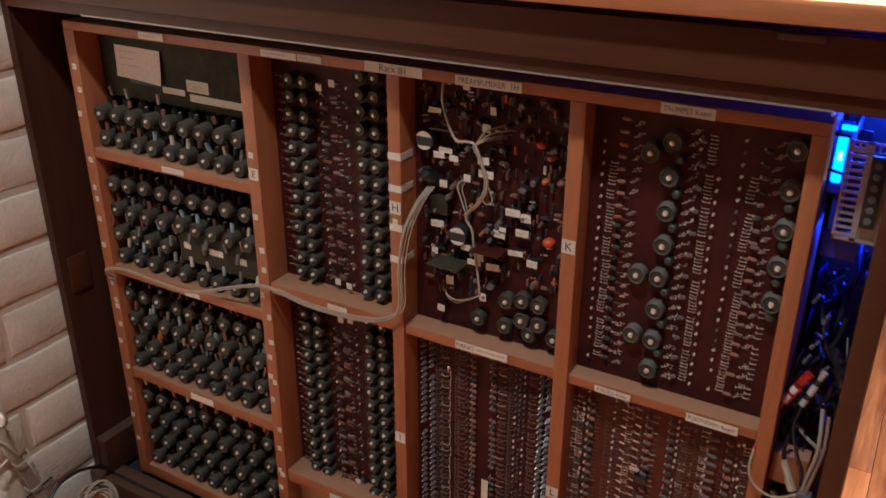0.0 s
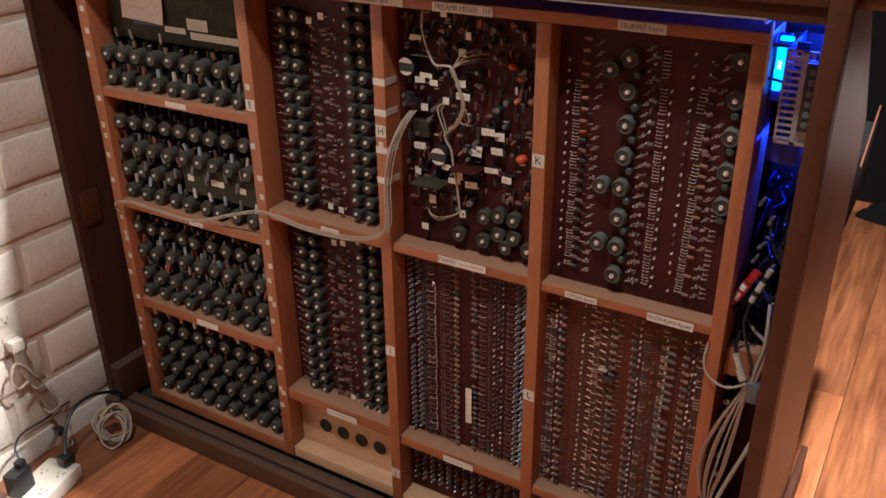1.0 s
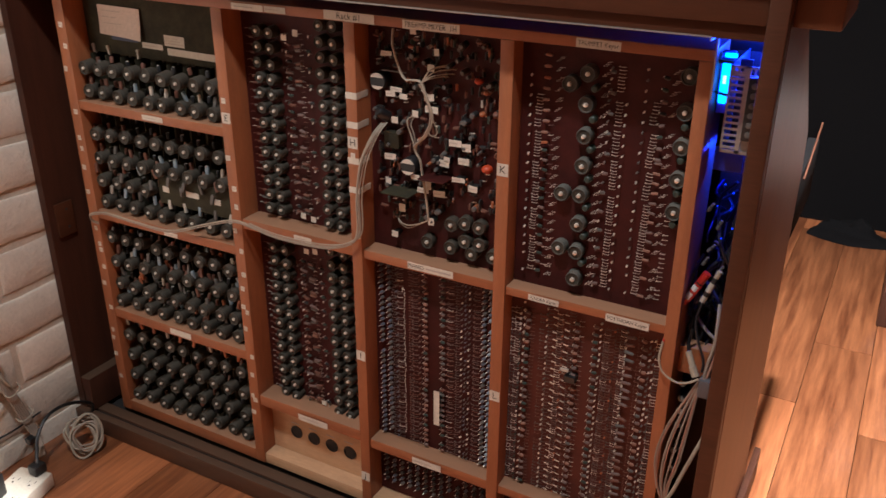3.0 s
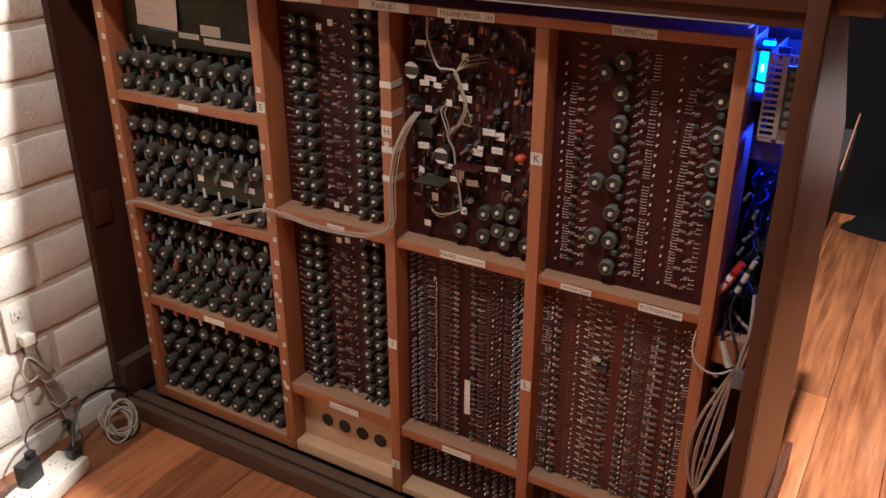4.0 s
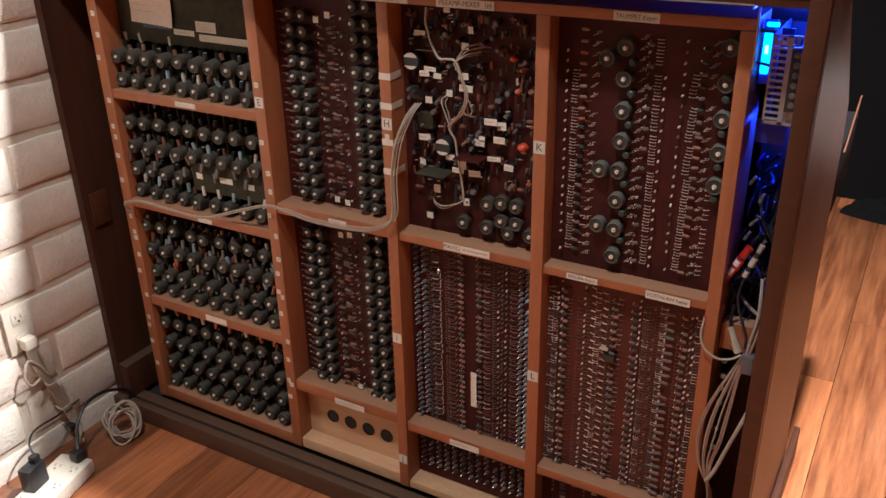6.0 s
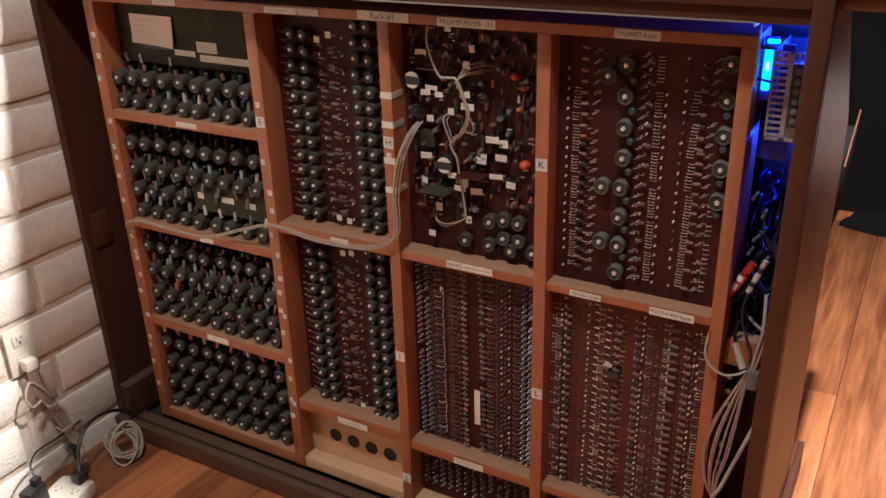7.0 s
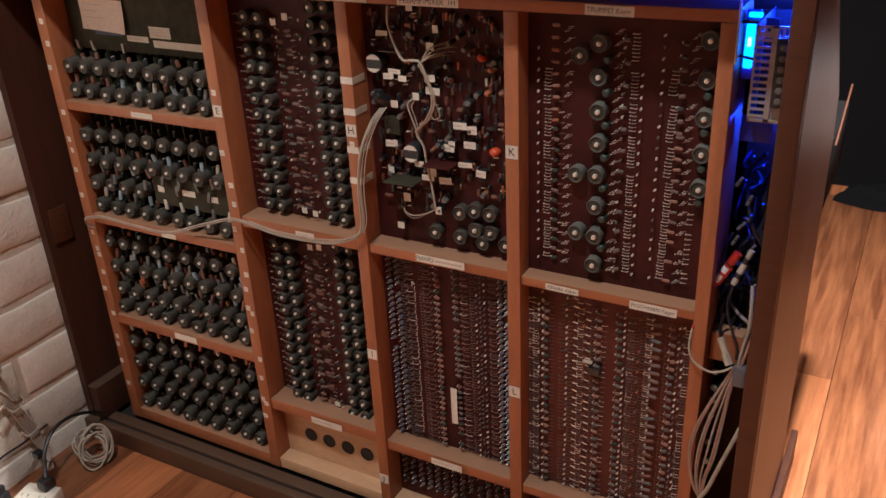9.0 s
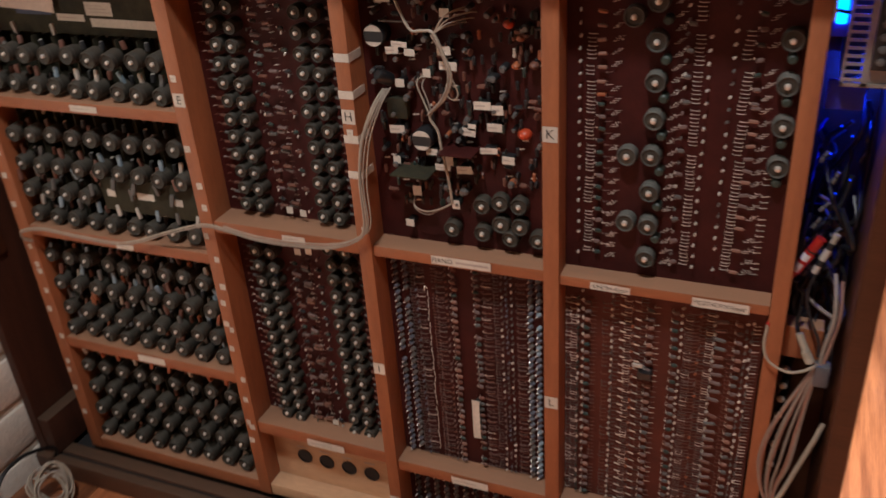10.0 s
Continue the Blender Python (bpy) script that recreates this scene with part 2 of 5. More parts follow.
def part(name, solid, parent, label="", at=None):
    """One mesh object under a thing; at is its pose inside the thing."""
    ob = new(name, solid if isinstance(solid, bpy.types.Mesh) else solid.mesh(name))
    ob.parent = parent
    if at:
        ob.matrix_basis = at
    return tagged(ob, label)


def thing(name, label, category, group="", kind="", x=0.0, y=0.0, z=0.0):
    ob = new(name)
    ob.empty_display_size = 0.05
    ob.location = (x, y, z)
    return tagged(ob, label, category, group, kind)


def block(name, x0, x1, y0, y1, z0, z1, mat, parent, label="", r=0.002):
    return part(name, Solid().soft_box(x0, x1, y0, y1, z0, z1, mat, r), parent, label)


def solo(name, solid, label, category, group="", kind=""):
    return tagged(new(name, solid.mesh(name)), label, category, group, kind)


def lettering(words, size, mat, at, name="lettering", parent=None, stretch=1.0):
    """Words as a flat mesh in the built-in font, centred, facing -y."""
    curve = bpy.data.curves.new("words", "FONT")
    curve.body, curve.size, curve.align_x, curve.align_y, curve.resolution_u = words, size, "CENTER", "CENTER", 3
    source = bpy.data.objects.new("words", curve)
    me = bpy.data.meshes.new_from_object(source)
    bpy.data.objects.remove(source)
    me.materials.append(mat)
    me.transform(Matrix.Diagonal((stretch, 1, 1, 1)))
    ob = new(name, me)
    ob.parent = parent
    ob.matrix_basis = at
    return ob


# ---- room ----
# added plane, coloured near-black and set close to stand for the unlit distance
solo("wall_north", Solid().box(-1.172, 3.3, 2.38, 2.48, -0.05, 3.0, unlit_black), "near-black plane added to stand for the unlit far room", "wall", kind="structure")
# unseen walls and ceiling added to close the room; tones chosen for bounce light
solo("wall_east", Solid().box(3.3, 3.4, -3.4, 2.72, -0.05, 3.06, brown_wall), "unseen side wall, dark brown to hold back bounce light", "wall", kind="structure")
solo("wall_south", Solid().box(-1.4, 3.4, -3.5, -3.4, -0.05, 3.06, brown_wall), "unseen brown wall behind the viewer, toned to set the fill light", "wall", kind="structure")
solo("ceiling", Solid().box(-1.4, 3.4, -3.5, 4.3, 3.0, 3.06, plaster), "unseen plain ceiling that closes the room and bounces light", "ceiling", kind="structure")

# ---- organ console: the case ----
console = thing("organ_console", "dark walnut-stained organ console with its back panel removed", "organ console")
latch = part("latch_plate", Solid().soft_box(-1.1395, -1.1320, -0.032, 0.018, 0.524, 0.608, console_rail, 0.003), console, "brown latch plate with two screw holes")
for z in (0.545, 0.590):
    part("screw", Solid().lathe([(0.0035, 0), (0.003, 0.0012)], [c_black], pose(-1.1320, -0.002, z, 0, 90), 10), latch)
part("corner_block", Solid().soft_box(-1.1395, -1.110, -0.046, 0.14, 0.0465, 0.138, console_wood, 0.002), console)
part("block_edge", Solid().soft_box(-1.1398, -1.1095, -0.0465, 0.14, 0.1385, 0.1410, plinth_wood, 0.0008), console, "slightly paler brown top edge of the corner block")
PROFILE = [(-0.048, 0.0), (0.47, 0.0), (0.47, 0.80), (0.44, 0.90), (0.145, 1.14), (0.125, 1.232), (-0.048, 1.232)]


def profile_panel(x0, x1, mat, front=-0.048):
    """A side panel cut to the sloping outline of the case."""
    n = len(PROFILE)
    s = Solid()
    s.add([(x, y, z) for x in (x0, x1) for y, z in [(max(a, front), b) for a, b in PROFILE]], [tuple(range(n)), tuple(range(2 * n - 1, n - 1, -1))] + [(i, i + n, (i + 1) % n + n, (i + 1) % n) for i in range(n)], mat)
    return s


side = part("right_side", profile_panel(0.398, 0.421, side_wood), console, "reddish veneered side panel")
part("left_side", profile_panel(-1.1605, -1.140, console_wood).mesh("left_side"), console)
part("right_stile", Solid().soft_box(0.394, 0.4205, -0.072, -0.0485, 0.0, 1.228, console_rail, 0.003), console)
part("fascia", Solid().soft_box(-1.1395, 0.393, -0.060, -0.040, 1.165, 1.228, console_rail, 0.003), console)
part("fascia_back", Solid().soft_box(-1.1395, 0.397, -0.036, -0.018, 1.152, 1.230, console_wood, 0.002), console)
part("fascia_lip", Solid().soft_box(-1.1395, 0.393, -0.052, -0.0365, 1.1435, 1.1645, console_rail, 0.002), console)
part("top_board", Solid().soft_box(-1.162, 0.488, -0.088, 0.158, 1.238, 1.268, top_wood, 0.009), console, "polished reddish console top with rounded edge")
part("end_apron", Solid().soft_box(0.4215, 0.481, -0.045, 0.150, 1.164, 1.2375, side_wood, 0.003), console)
part("front_panel", Solid().soft_box(-1.139, 0.397, 0.445, 0.465, 0.0, 0.80, console_wood, 0.002), console)
part("music_desk", Solid().add([(x, y, z) for x in (-1.139, 0.397) for y, z in ((0.445, 0.80), (0.435, 0.895), (0.135, 1.135), (0.115, 1.232), (0.10, 1.232), (0.12, 1.125), (0.42, 0.885), (0.43, 0.80))],
     [(0, 8, 9, 1), (1, 9, 10, 2), (2, 10, 11, 3), (3, 11, 12, 4), (4, 12, 13, 5), (5, 13, 14, 6), (6, 14, 15, 7), (7, 15, 8, 0), (0, 1, 2, 3, 4, 5, 6, 7), (15, 14, 13, 12, 11, 10, 9, 8)], console_wood), console)
part("catch_plate", Solid().soft_box(0.255, 0.305, -0.066, -0.0605, 1.219, 1.226, plinth_wood, 0.001), console, "small dull metal catch plate")
plinth = part("plinth", Solid().soft_box(-1.1605, 0.39, -0.066, -0.045, 0.0, 0.050, plinth_wood, 0.004), console, "scuffed brown base board")
part("groove_felt", Solid().box(-1.16, 0.39, -0.045, -0.034, 0.0, 0.040, felt), console, "black felt strip in the groove")
part("sill", Solid().soft_box(-1.16, 0.39, -0.034, -0.004, 0.0, 0.046, plinth_wood, 0.002), console, "dusty grey-brown sill")
part("case_floor", Solid().box(-1.139, 0.397, -0.003, 0.444, 0.0, 0.030, felt), console)
# cheek coloured near-black so it stays in shade under the lamp above
part("keydesk_cheek", Solid().soft_box(0.395, 0.421, 0.4705, 0.76, 0.66, 0.80, unlit_black, 0.006), console)
part("cheek_trim", Solid().rod((0.424, 0.51, 0.783), (0.424, 0.70, 0.850), 0.0020, console_rail), console, "thin brown trim rod")
part("side_foot", Solid().soft_box(0.4215, 0.436, 0.14, 0.59, 0.0, 0.080, console_wood, 0.003), console, "dark brown kick strip")
rail = Solid().soft_box(-0.925, 0.325, -0.0545, -0.0522, 1.1434, 1.1458, steel, 0.0006)
rail.soft_box(0.3225, 0.3255, -0.0545, -0.0020, 1.1390, 1.1430, steel, 0.0006).soft_box(0.3225, 0.3255, -0.0050, -0.0020, 1.048, 1.1388, steel, 0.0006)
part("metal_strip", rail, console, "thin bright aluminium edge strip")

# ---- equipment rack ----
rack = thing("equipment_rack", "orange-stained wooden rack frame with dusty shelves", "rack")
TOP = 1.117
POSTS = [(-1.055, -1.026), (-0.612, -0.586), (-0.310, -0.287), (-0.009, 0.0145), (0.301, 0.322)]
for a, b in POSTS:
    block("post", a, b, 0.0, 0.10, 0.050, 1.100, rack_wood, rack, r=0.0012)
block("top_rail", POSTS[0][0], POSTS[4][1], 0.001, 0.10, 1.1003, TOP, rack_rail_wood, rack, r=0.0012)
BAYS = [(POSTS[i][1], POSTS[i + 1][0]) for i in range(4)]
for bay, front, zs in ((0, 0.001, ((0.847, 0.867), (0.587, 0.608), (0.326, 0.350), (0.050, 0.080))), (1, 0.003, ((0.653, 0.675), (0.213, 0.240))),
                       (2, 0.004, ((0.653, 0.672), (0.204, 0.227))), (3, 0.003, ((0.653, 0.669), (0.207, 0.226)))):
    for z0, z1 in zs:
        block("shelf", BAYS[bay][0] + 0.0004, BAYS[bay][1] - 0.0004, front, 0.10, z0, z1, rack_rail_wood, rack, r=0.0022)
for bay in (1, 2, 3):
    block("bottom_board", BAYS[bay][0] + 0.0004, BAYS[bay][1] - 0.0004, 0.003, 0.10, 0.050, (0.077, 0.068, 0.070)[bay - 1], pale_wood, rack, "pale unstained plywood bottom", 0.0012)
panel = Solid().box(BAYS[1][0] + 0.0006, BAYS[1][1] - 0.0006, 0.040, 0.048, 0.0775, 0.2125, pale_wood)
part("vent_panel", panel, rack, "pale plywood panel with four round holes")
# no opening is cut; a black disc paints the dark inside each hole
for i in range(4):
    hole = Solid().lathe([(0.0165, 0), (0.0165, 0.0012), (0.0135, 0.0016), (0.013, -0.012)], [c_black], pose(-0.5160 + 0.0496 * i, 0.0395, 0.1390 - 0.0010 * i, 90), 18)
    part("vent_hole", hole, rack, "round black disc standing for the dark of a hole")
    part("hole_mark", Solid().box(-0.5300 + 0.0496 * i, -0.5070 + 0.0496 * i, 0.0392, 0.0398, 0.1605, 0.1630, faint_ink), rack)


# ---- labels ----
def label(x0, x1, z0, z1, words="", size=0.010, tilt=0.0, y=-0.0004, mat=paper, bars=0, label_text="", stretch=1.0, ink_mat=ink, name="adhesive_label"):
    """A paper label on a front face, with words or plain bars for what cannot be read."""
    w, h = x1 - x0, z1 - z0
    ob = thing(name, label_text or "small cream adhesive paper label stuck on the rack", "label", "labels on the rack")
    ob.matrix_world = pose((x0 + x1) / 2, y, (z0 + z1) / 2, 0, tilt, 0)
    part("paper", Solid().box(-w / 2, w / 2, -0.0005, 0.0, -h / 2, h / 2, mat), ob)
    if words:
        lettering(words, size, ink_mat, pose(0, -0.0008, 0, 90), parent=ob, stretch=stretch)
    for i in range(bars):
        zc = h * (0.5 - (i + 1) / (bars + 1))
        part("line_of_print", Solid().box(-w * 0.42, w * (0.18 + 0.24 * ((i * 7) % 3) / 2), -0.0009, -0.0006, zc - h * (0.07 if bars < 3 else 0.025), zc + h * (0.07 if bars < 3 else 0.025), faint_ink), ob)
    return ob


label(-0.349, -0.245, 1.1015, 1.1175, "Rack #1", 0.0155, 0.7, label_text='cream paper label reading "Rack #1"')
label(-0.189, -0.082, 1.1005, 1.1150, "PREAMP-MIXER  1H", 0.0125, label_text='paper label reading "PREAMP-MIXER 1H"', stretch=0.92)
label(0.116, 0.186, 1.1010, 1.1150, "TRUMPET Keyer", 0.0098, 0.6, label_text='paper label reading "TRUMPET Keyer"', stretch=0.92)
label(0.0605, 0.117, 0.6560, 0.6670, "KINURA Keyer", 0.0085, 0.8, label_text='paper label reading "KINURA Keyer"', stretch=0.92)
label(0.2015, 0.2755, 0.6530, 0.6670, "POSTHORN Keyer", 0.0095, 0.5, label_text='paper label reading "POSTHORN Keyer"', stretch=0.90)
piano = label(-0.185, -0.089, 0.6590, 0.6730, label_text='paper label reading "PIANO" beside faint small print')
lettering("PIANO", 0.0115, ink, pose(-0.030, -0.0008, 0, 90), parent=piano)
part("line_of_print", Solid().box(-0.008, 0.044, -0.0009, -0.0006, -0.0016, 0.0018, faint_ink), piano)
label(-0.180, -0.112, 0.2090, 0.2240, bars=1)
label(-0.450, -0.407, 0.6590, 0.6700, bars=1)
label(-0.474, -0.395, 0.2145, 0.2300, bars=1)
label(-0.833, -0.775, 0.8520, 0.8630, bars=1)
label(-0.841, -0.776, 0.3310, 0.3460)
label(-0.816, -0.776, 0.5895, 0.6000, bars=1)
label(-0.558, -0.484, 1.1020, 1.1135, bars=1)
label(-0.4815, -0.433, 1.1025, 1.1135, bars=1)
label(-0.846, -0.784, 1.1030, 1.1155, bars=1)
for word, x, z in (("E", -0.599, 0.888), ("H", -0.2985, 0.885), ("I", -0.299, 0.433), ("K", 0.0025, 0.885), ("L", 0.0025, 0.435), ("J", -0.299, 0.125)):
    label(x - 0.0105, x + 0.0105, z - 0.011, z + 0.011, word, 0.019, label_text='small white tag with the letter "%s" on a rack post' % word, name="letter_tag")
rng = random.Random(5)
for x, zs in ((-1.041, (1.03, 0.985, 0.935, 0.84, 0.78, 0.755, 0.71, 0.65, 0.56, 0.52, 0.505, 0.46, 0.415, 0.35, 0.285, 0.262, 0.215, 0.15)),
              (-0.599, (0.923, 0.805, 0.74, 0.70, 0.645, 0.60, 0.545, 0.51, 0.465, 0.453, 0.41, 0.34, 0.292, 0.235, 0.225, 0.19)),
              (-0.298, (0.86, 0.70))):
    for z in zs:
        dx, s = rng.uniform(-0.006, 0.006), rng.uniform(0.0045, 0.006)
        label(x + dx - s, x + dx + s, z - 0.0055, z + 0.0055, tilt=rng.uniform(-6, 6), bars=1, label_text="tiny paper tag with faint print on a rack post", name="tiny_tag")


def band(z):
    """A strip of white tape wrapped round the edge of a post."""
    s = Solid().box(-0.3105, -0.2868, -0.0006, 0.0, z - 0.006, z + 0.006, paper)
    s.box(-0.2870, -0.2864, -0.0006, 0.036, z - 0.006, z + 0.006, paper)
    solo("tape_band", s, "white tape strip wrapped round a rack post", "tape", "tape bands")


for z in (0.972, 0.918, 0.850, 0.793):
    band(z)

# ---- capacitors ----
def capacitor(r, length, name, rivet=0.17, sleeve=cap_body):
    """Points along -y from its seat at the origin; a ringed seal and a pale rivet at the tip."""
    s = Solid(sleeve, cap_end, tin)
    m = pose(0, 0, 0, 90)
    s.lathe([(r, 0), (r, length * 0.72), (r * 0.93, length * 0.76), (r, length * 0.80), (r, length - r * 0.16), (r * 0.90, length), (r * 0.80, length - 0.0005),
             (r * 0.78, length - 0.0022), (r * rivet * 1.1, length - 0.0018), (r * rivet, length + 0.0018), (r * rivet * 0.55, length + 0.0026)],
            [sleeve] * 6 + [cap_end] * 2 + [tin] * 3, m, 16)
    return s.mesh(name)


CAP_BIG = capacitor(0.0152, 0.027, "capacitor", 0.20)
CAP_MID = capacitor(0.0114, 0.024, "capacitor", 0.26)
CAP_KEY = capacitor(0.0136, 0.018, "capacitor", 0.25, cap_grey)
CAP_MIX = capacitor(0.0136, 0.018, "capacitor", 0.24)
FILM = {}
for key, mat in (("blue", c_film), ("pale", c_pale), ("orange", c_orange), ("brown", c_brown), ("grey", c_grey)):
    FILM[key] = Solid().soft_box(-0.0038, 0.0038, -0.006, 0, -0.022, 0.0, mat, 0.0018).mesh("film_capacitor")


CAN = [Solid().lathe([(0.0046, -0.012), (0.0046, 0.0), (0.0038, 0.0018), (0.0016, 0.0022)], [m, m, top], Matrix(), 10).mesh("transistor")
       for m, top in ((c_black, tin), (c_black, c_grey), (c_brown, c_brown))]
DIM = ("brown", "grey", "brown", "grey", "brown", "orange")


def plug_in_card(x, z0, z1, y_back, rows, films, rng):
    """A vertical card seen on edge, with large capacitors that stand out towards its edge."""
    card = thing("circuit_card", "upright circuit card with dusty dark green capacitors", "circuit card", "plug-in cards", x=x, y=0.0, z=z0)
    part("board", Solid().box(-0.0009, 0.0009, 0.0385, y_back, 0.0, z1 - z0, board_green), card)
    for z, y in rows:
        part("capacitor", CAP_BIG, card, at=pose(rng.uniform(-0.0015, 0.0015), y - 0.0190 + rng.uniform(-0.003, 0.003), z - z0, rng.uniform(-6, 6), 0, rng.uniform(-7, 7)))
        dx = rng.uniform(0.010, 0.016)
        part("transistor", CAN[rng.randrange(3)], card, at=pose(dx, y - 0.014, z - z0 + rng.uniform(0.014, 0.024), rng.uniform(-10, 10), rng.uniform(-10, 10), 0))
        part("film_capacitor", FILM[rng.choice(DIM)], card, at=pose(-dx * 0.9, y - 0.020 + rng.uniform(-0.006, 0.006), z - z0 + rng.uniform(0.0, 0.020), rng.uniform(-20, 20), rng.uniform(-25, 25), 0))
    for z, y, dx, kind in films:
        part("film_capacitor", FILM[kind], card, at=pose(dx, y, z - z0, rng.uniform(-12, 12), rng.uniform(-16, 16), rng.uniform(-15, 15)))


rng = random.Random(11)
for i in range(9):
    f = i / 8
    x = -1.0075 + 0.3595 * f
    films = [(0.985, 0.055, -0.004, "pale")] if i in (0, 1, 3) else [(0.982, 0.07, 0, "grey")]
    films += [(0.918, 0.030, 0.002, ("brown", "brown", "brown", "blue", "pale", "pale", "blue", "pale", "grey")[i])]
    plug_in_card(x, 0.8675, 0.966, 0.14, [(0.9400, 0.058), (0.8860, 0.058)], films, rng)
    rows = [(0.7920, 0.058), (0.7330, 0.058)] + ([(0.6800, 0.058)] if i < 4 else []) + [(0.6275, 0.058)]
    films = [(0.765, 0.030, 0, ("brown", "grey", "brown", "brown", "blue", "blue", "brown", "blue", "pale")[i]),
             (0.838, 0.06, 0, ("grey", "pale", "grey", "blue", "grey", "grey", "grey", "brown", "grey")[i])]
    films += [(0.665, 0.030, 0.012, ("pale", "blue", "grey", "blue", "pale", "pale", "blue", "grey", "pale")[i])]
    films += [(0.728 + rng.uniform(-0.01, 0.01), 0.020, -0.016, rng.choice(['brown', 'grey', 'blue', 'grey']))] + [(0.705, 0.022, 0.016, 'grey')] * (i % 2)
    plug_in_card(x, 0.6085, 0.84, 0.14, rows, films, rng)
    kinds = ["blue", "orange", "brown", "grey", "brown", "grey", "pale", "blue"]
    plug_in_card(x, 0.3505, 0.585, 0.14, [(0.5360, 0.058), (0.4750, 0.058), (0.4120, 0.058), (0.3690, 0.058)],
                 [(z, 0.026 + rng.uniform(0, 0.02), rng.uniform(-0.008, 0.012), rng.choice(kinds)) for z in (0.560, 0.513, 0.500, 0.452, 0.440, 0.396)], rng)
    plug_in_card(x, 0.0805, 0.32, 0.14, [(0.2740, 0.058), (0.2140, 0.058), (0.1560, 0.058), (0.1000, 0.058)], [(0.322, 0.02, 0, "orange" if i % 3 else "pale")], rng)
# olive sheets added behind the cards to reflect light into the black gaps
for z0, z1 in ((0.8672, 0.9675), (0.6082, 0.8465), (0.3502, 0.5865), (0.0802, 0.3255)):
    solo("backplane", Solid().box(-1.0255, -0.6125, 0.078, 0.082, z0, z1, board_green), "olive sheet added behind the cards to lift the dark gaps", "board", "backplanes")
# the plain card behind the notes
solo("cover_card", Solid().soft_box(-1.0255, -0.613, 0.053, 0.057, 0.968, 1.0995, board_green, 0.001), "grey-green cover board behind paper notes", "board")
solo("small_cover_card", Solid().soft_box(-0.842, -0.620, 0.026, 0.030, 0.654, 0.720, board_green, 0.001), "olive cover card with three small paper labels", "board")
for x0, x1, z0, z1 in ((-0.829, -0.811, 0.682, 0.696), (-0.761, -0.724, 0.683, 0.696), (-0.681, -0.663, 0.680, 0.693)):
    label(x0, x1, z0, z1, y=0.0258)
for x0, x1, z0, z1, b in ((-0.860, -0.802, 0.9905, 1.002, 1), (-0.795, -0.740, 1.001, 1.023, 3), (-0.789, -0.630, 0.982, 0.996, 0)):
    label(x0, x1, z0, z1, y=0.0518, bars=b, tilt=0.5)
note = label(-0.980, -0.855, 1.009, 1.070, y=0.0515, mat=old_paper, bars=0, tilt=0.5, label_text="curled buff paper note with faint writing", name="paper_note")
bpy.data.objects.remove(note.children[0])
curl = Solid()
for y0, flip in ((0.0, False), (0.0005, True)):
    grid = [(-0.0625 + 0.125 * i / 10, y0 - 0.0006 - 0.011 * max(0.0, i / 10 - 0.45) ** 2 * (1.6 - j / 6) - 0.009 * max(0.0, 0.5 - j / 6) ** 2, -0.0305 + 0.061 * j / 6 - 0.004 * (i / 10) * (j < 1)) for j in range(7) for i in range(11)]
    faces = [(j * 11 + i, j * 11 + i + 1, j * 11 + i + 12, j * 11 + i + 11) for j in range(6) for i in range(10)]
    curl.add(grid, [f[::-1] for f in faces] if flip else faces, old_paper, True)
part("paper", curl, note)
for k, (w0, w1) in enumerate(((-0.050, 0.030), (-0.050, -0.008), (-0.048, 0.022))):
    part("line_of_print", Solid().box(w0, min(w1, 0.004), -0.0016, -0.0012, 0.019 - 0.013 * k, 0.0202 - 0.013 * k, faint_ink), note)
solo("blue_tape", Solid().box(-0.950, -0.872, 0.0522, 0.0528, 0.999, 1.020, dark_tape), "strip of dark blue tape under a note", "tape")

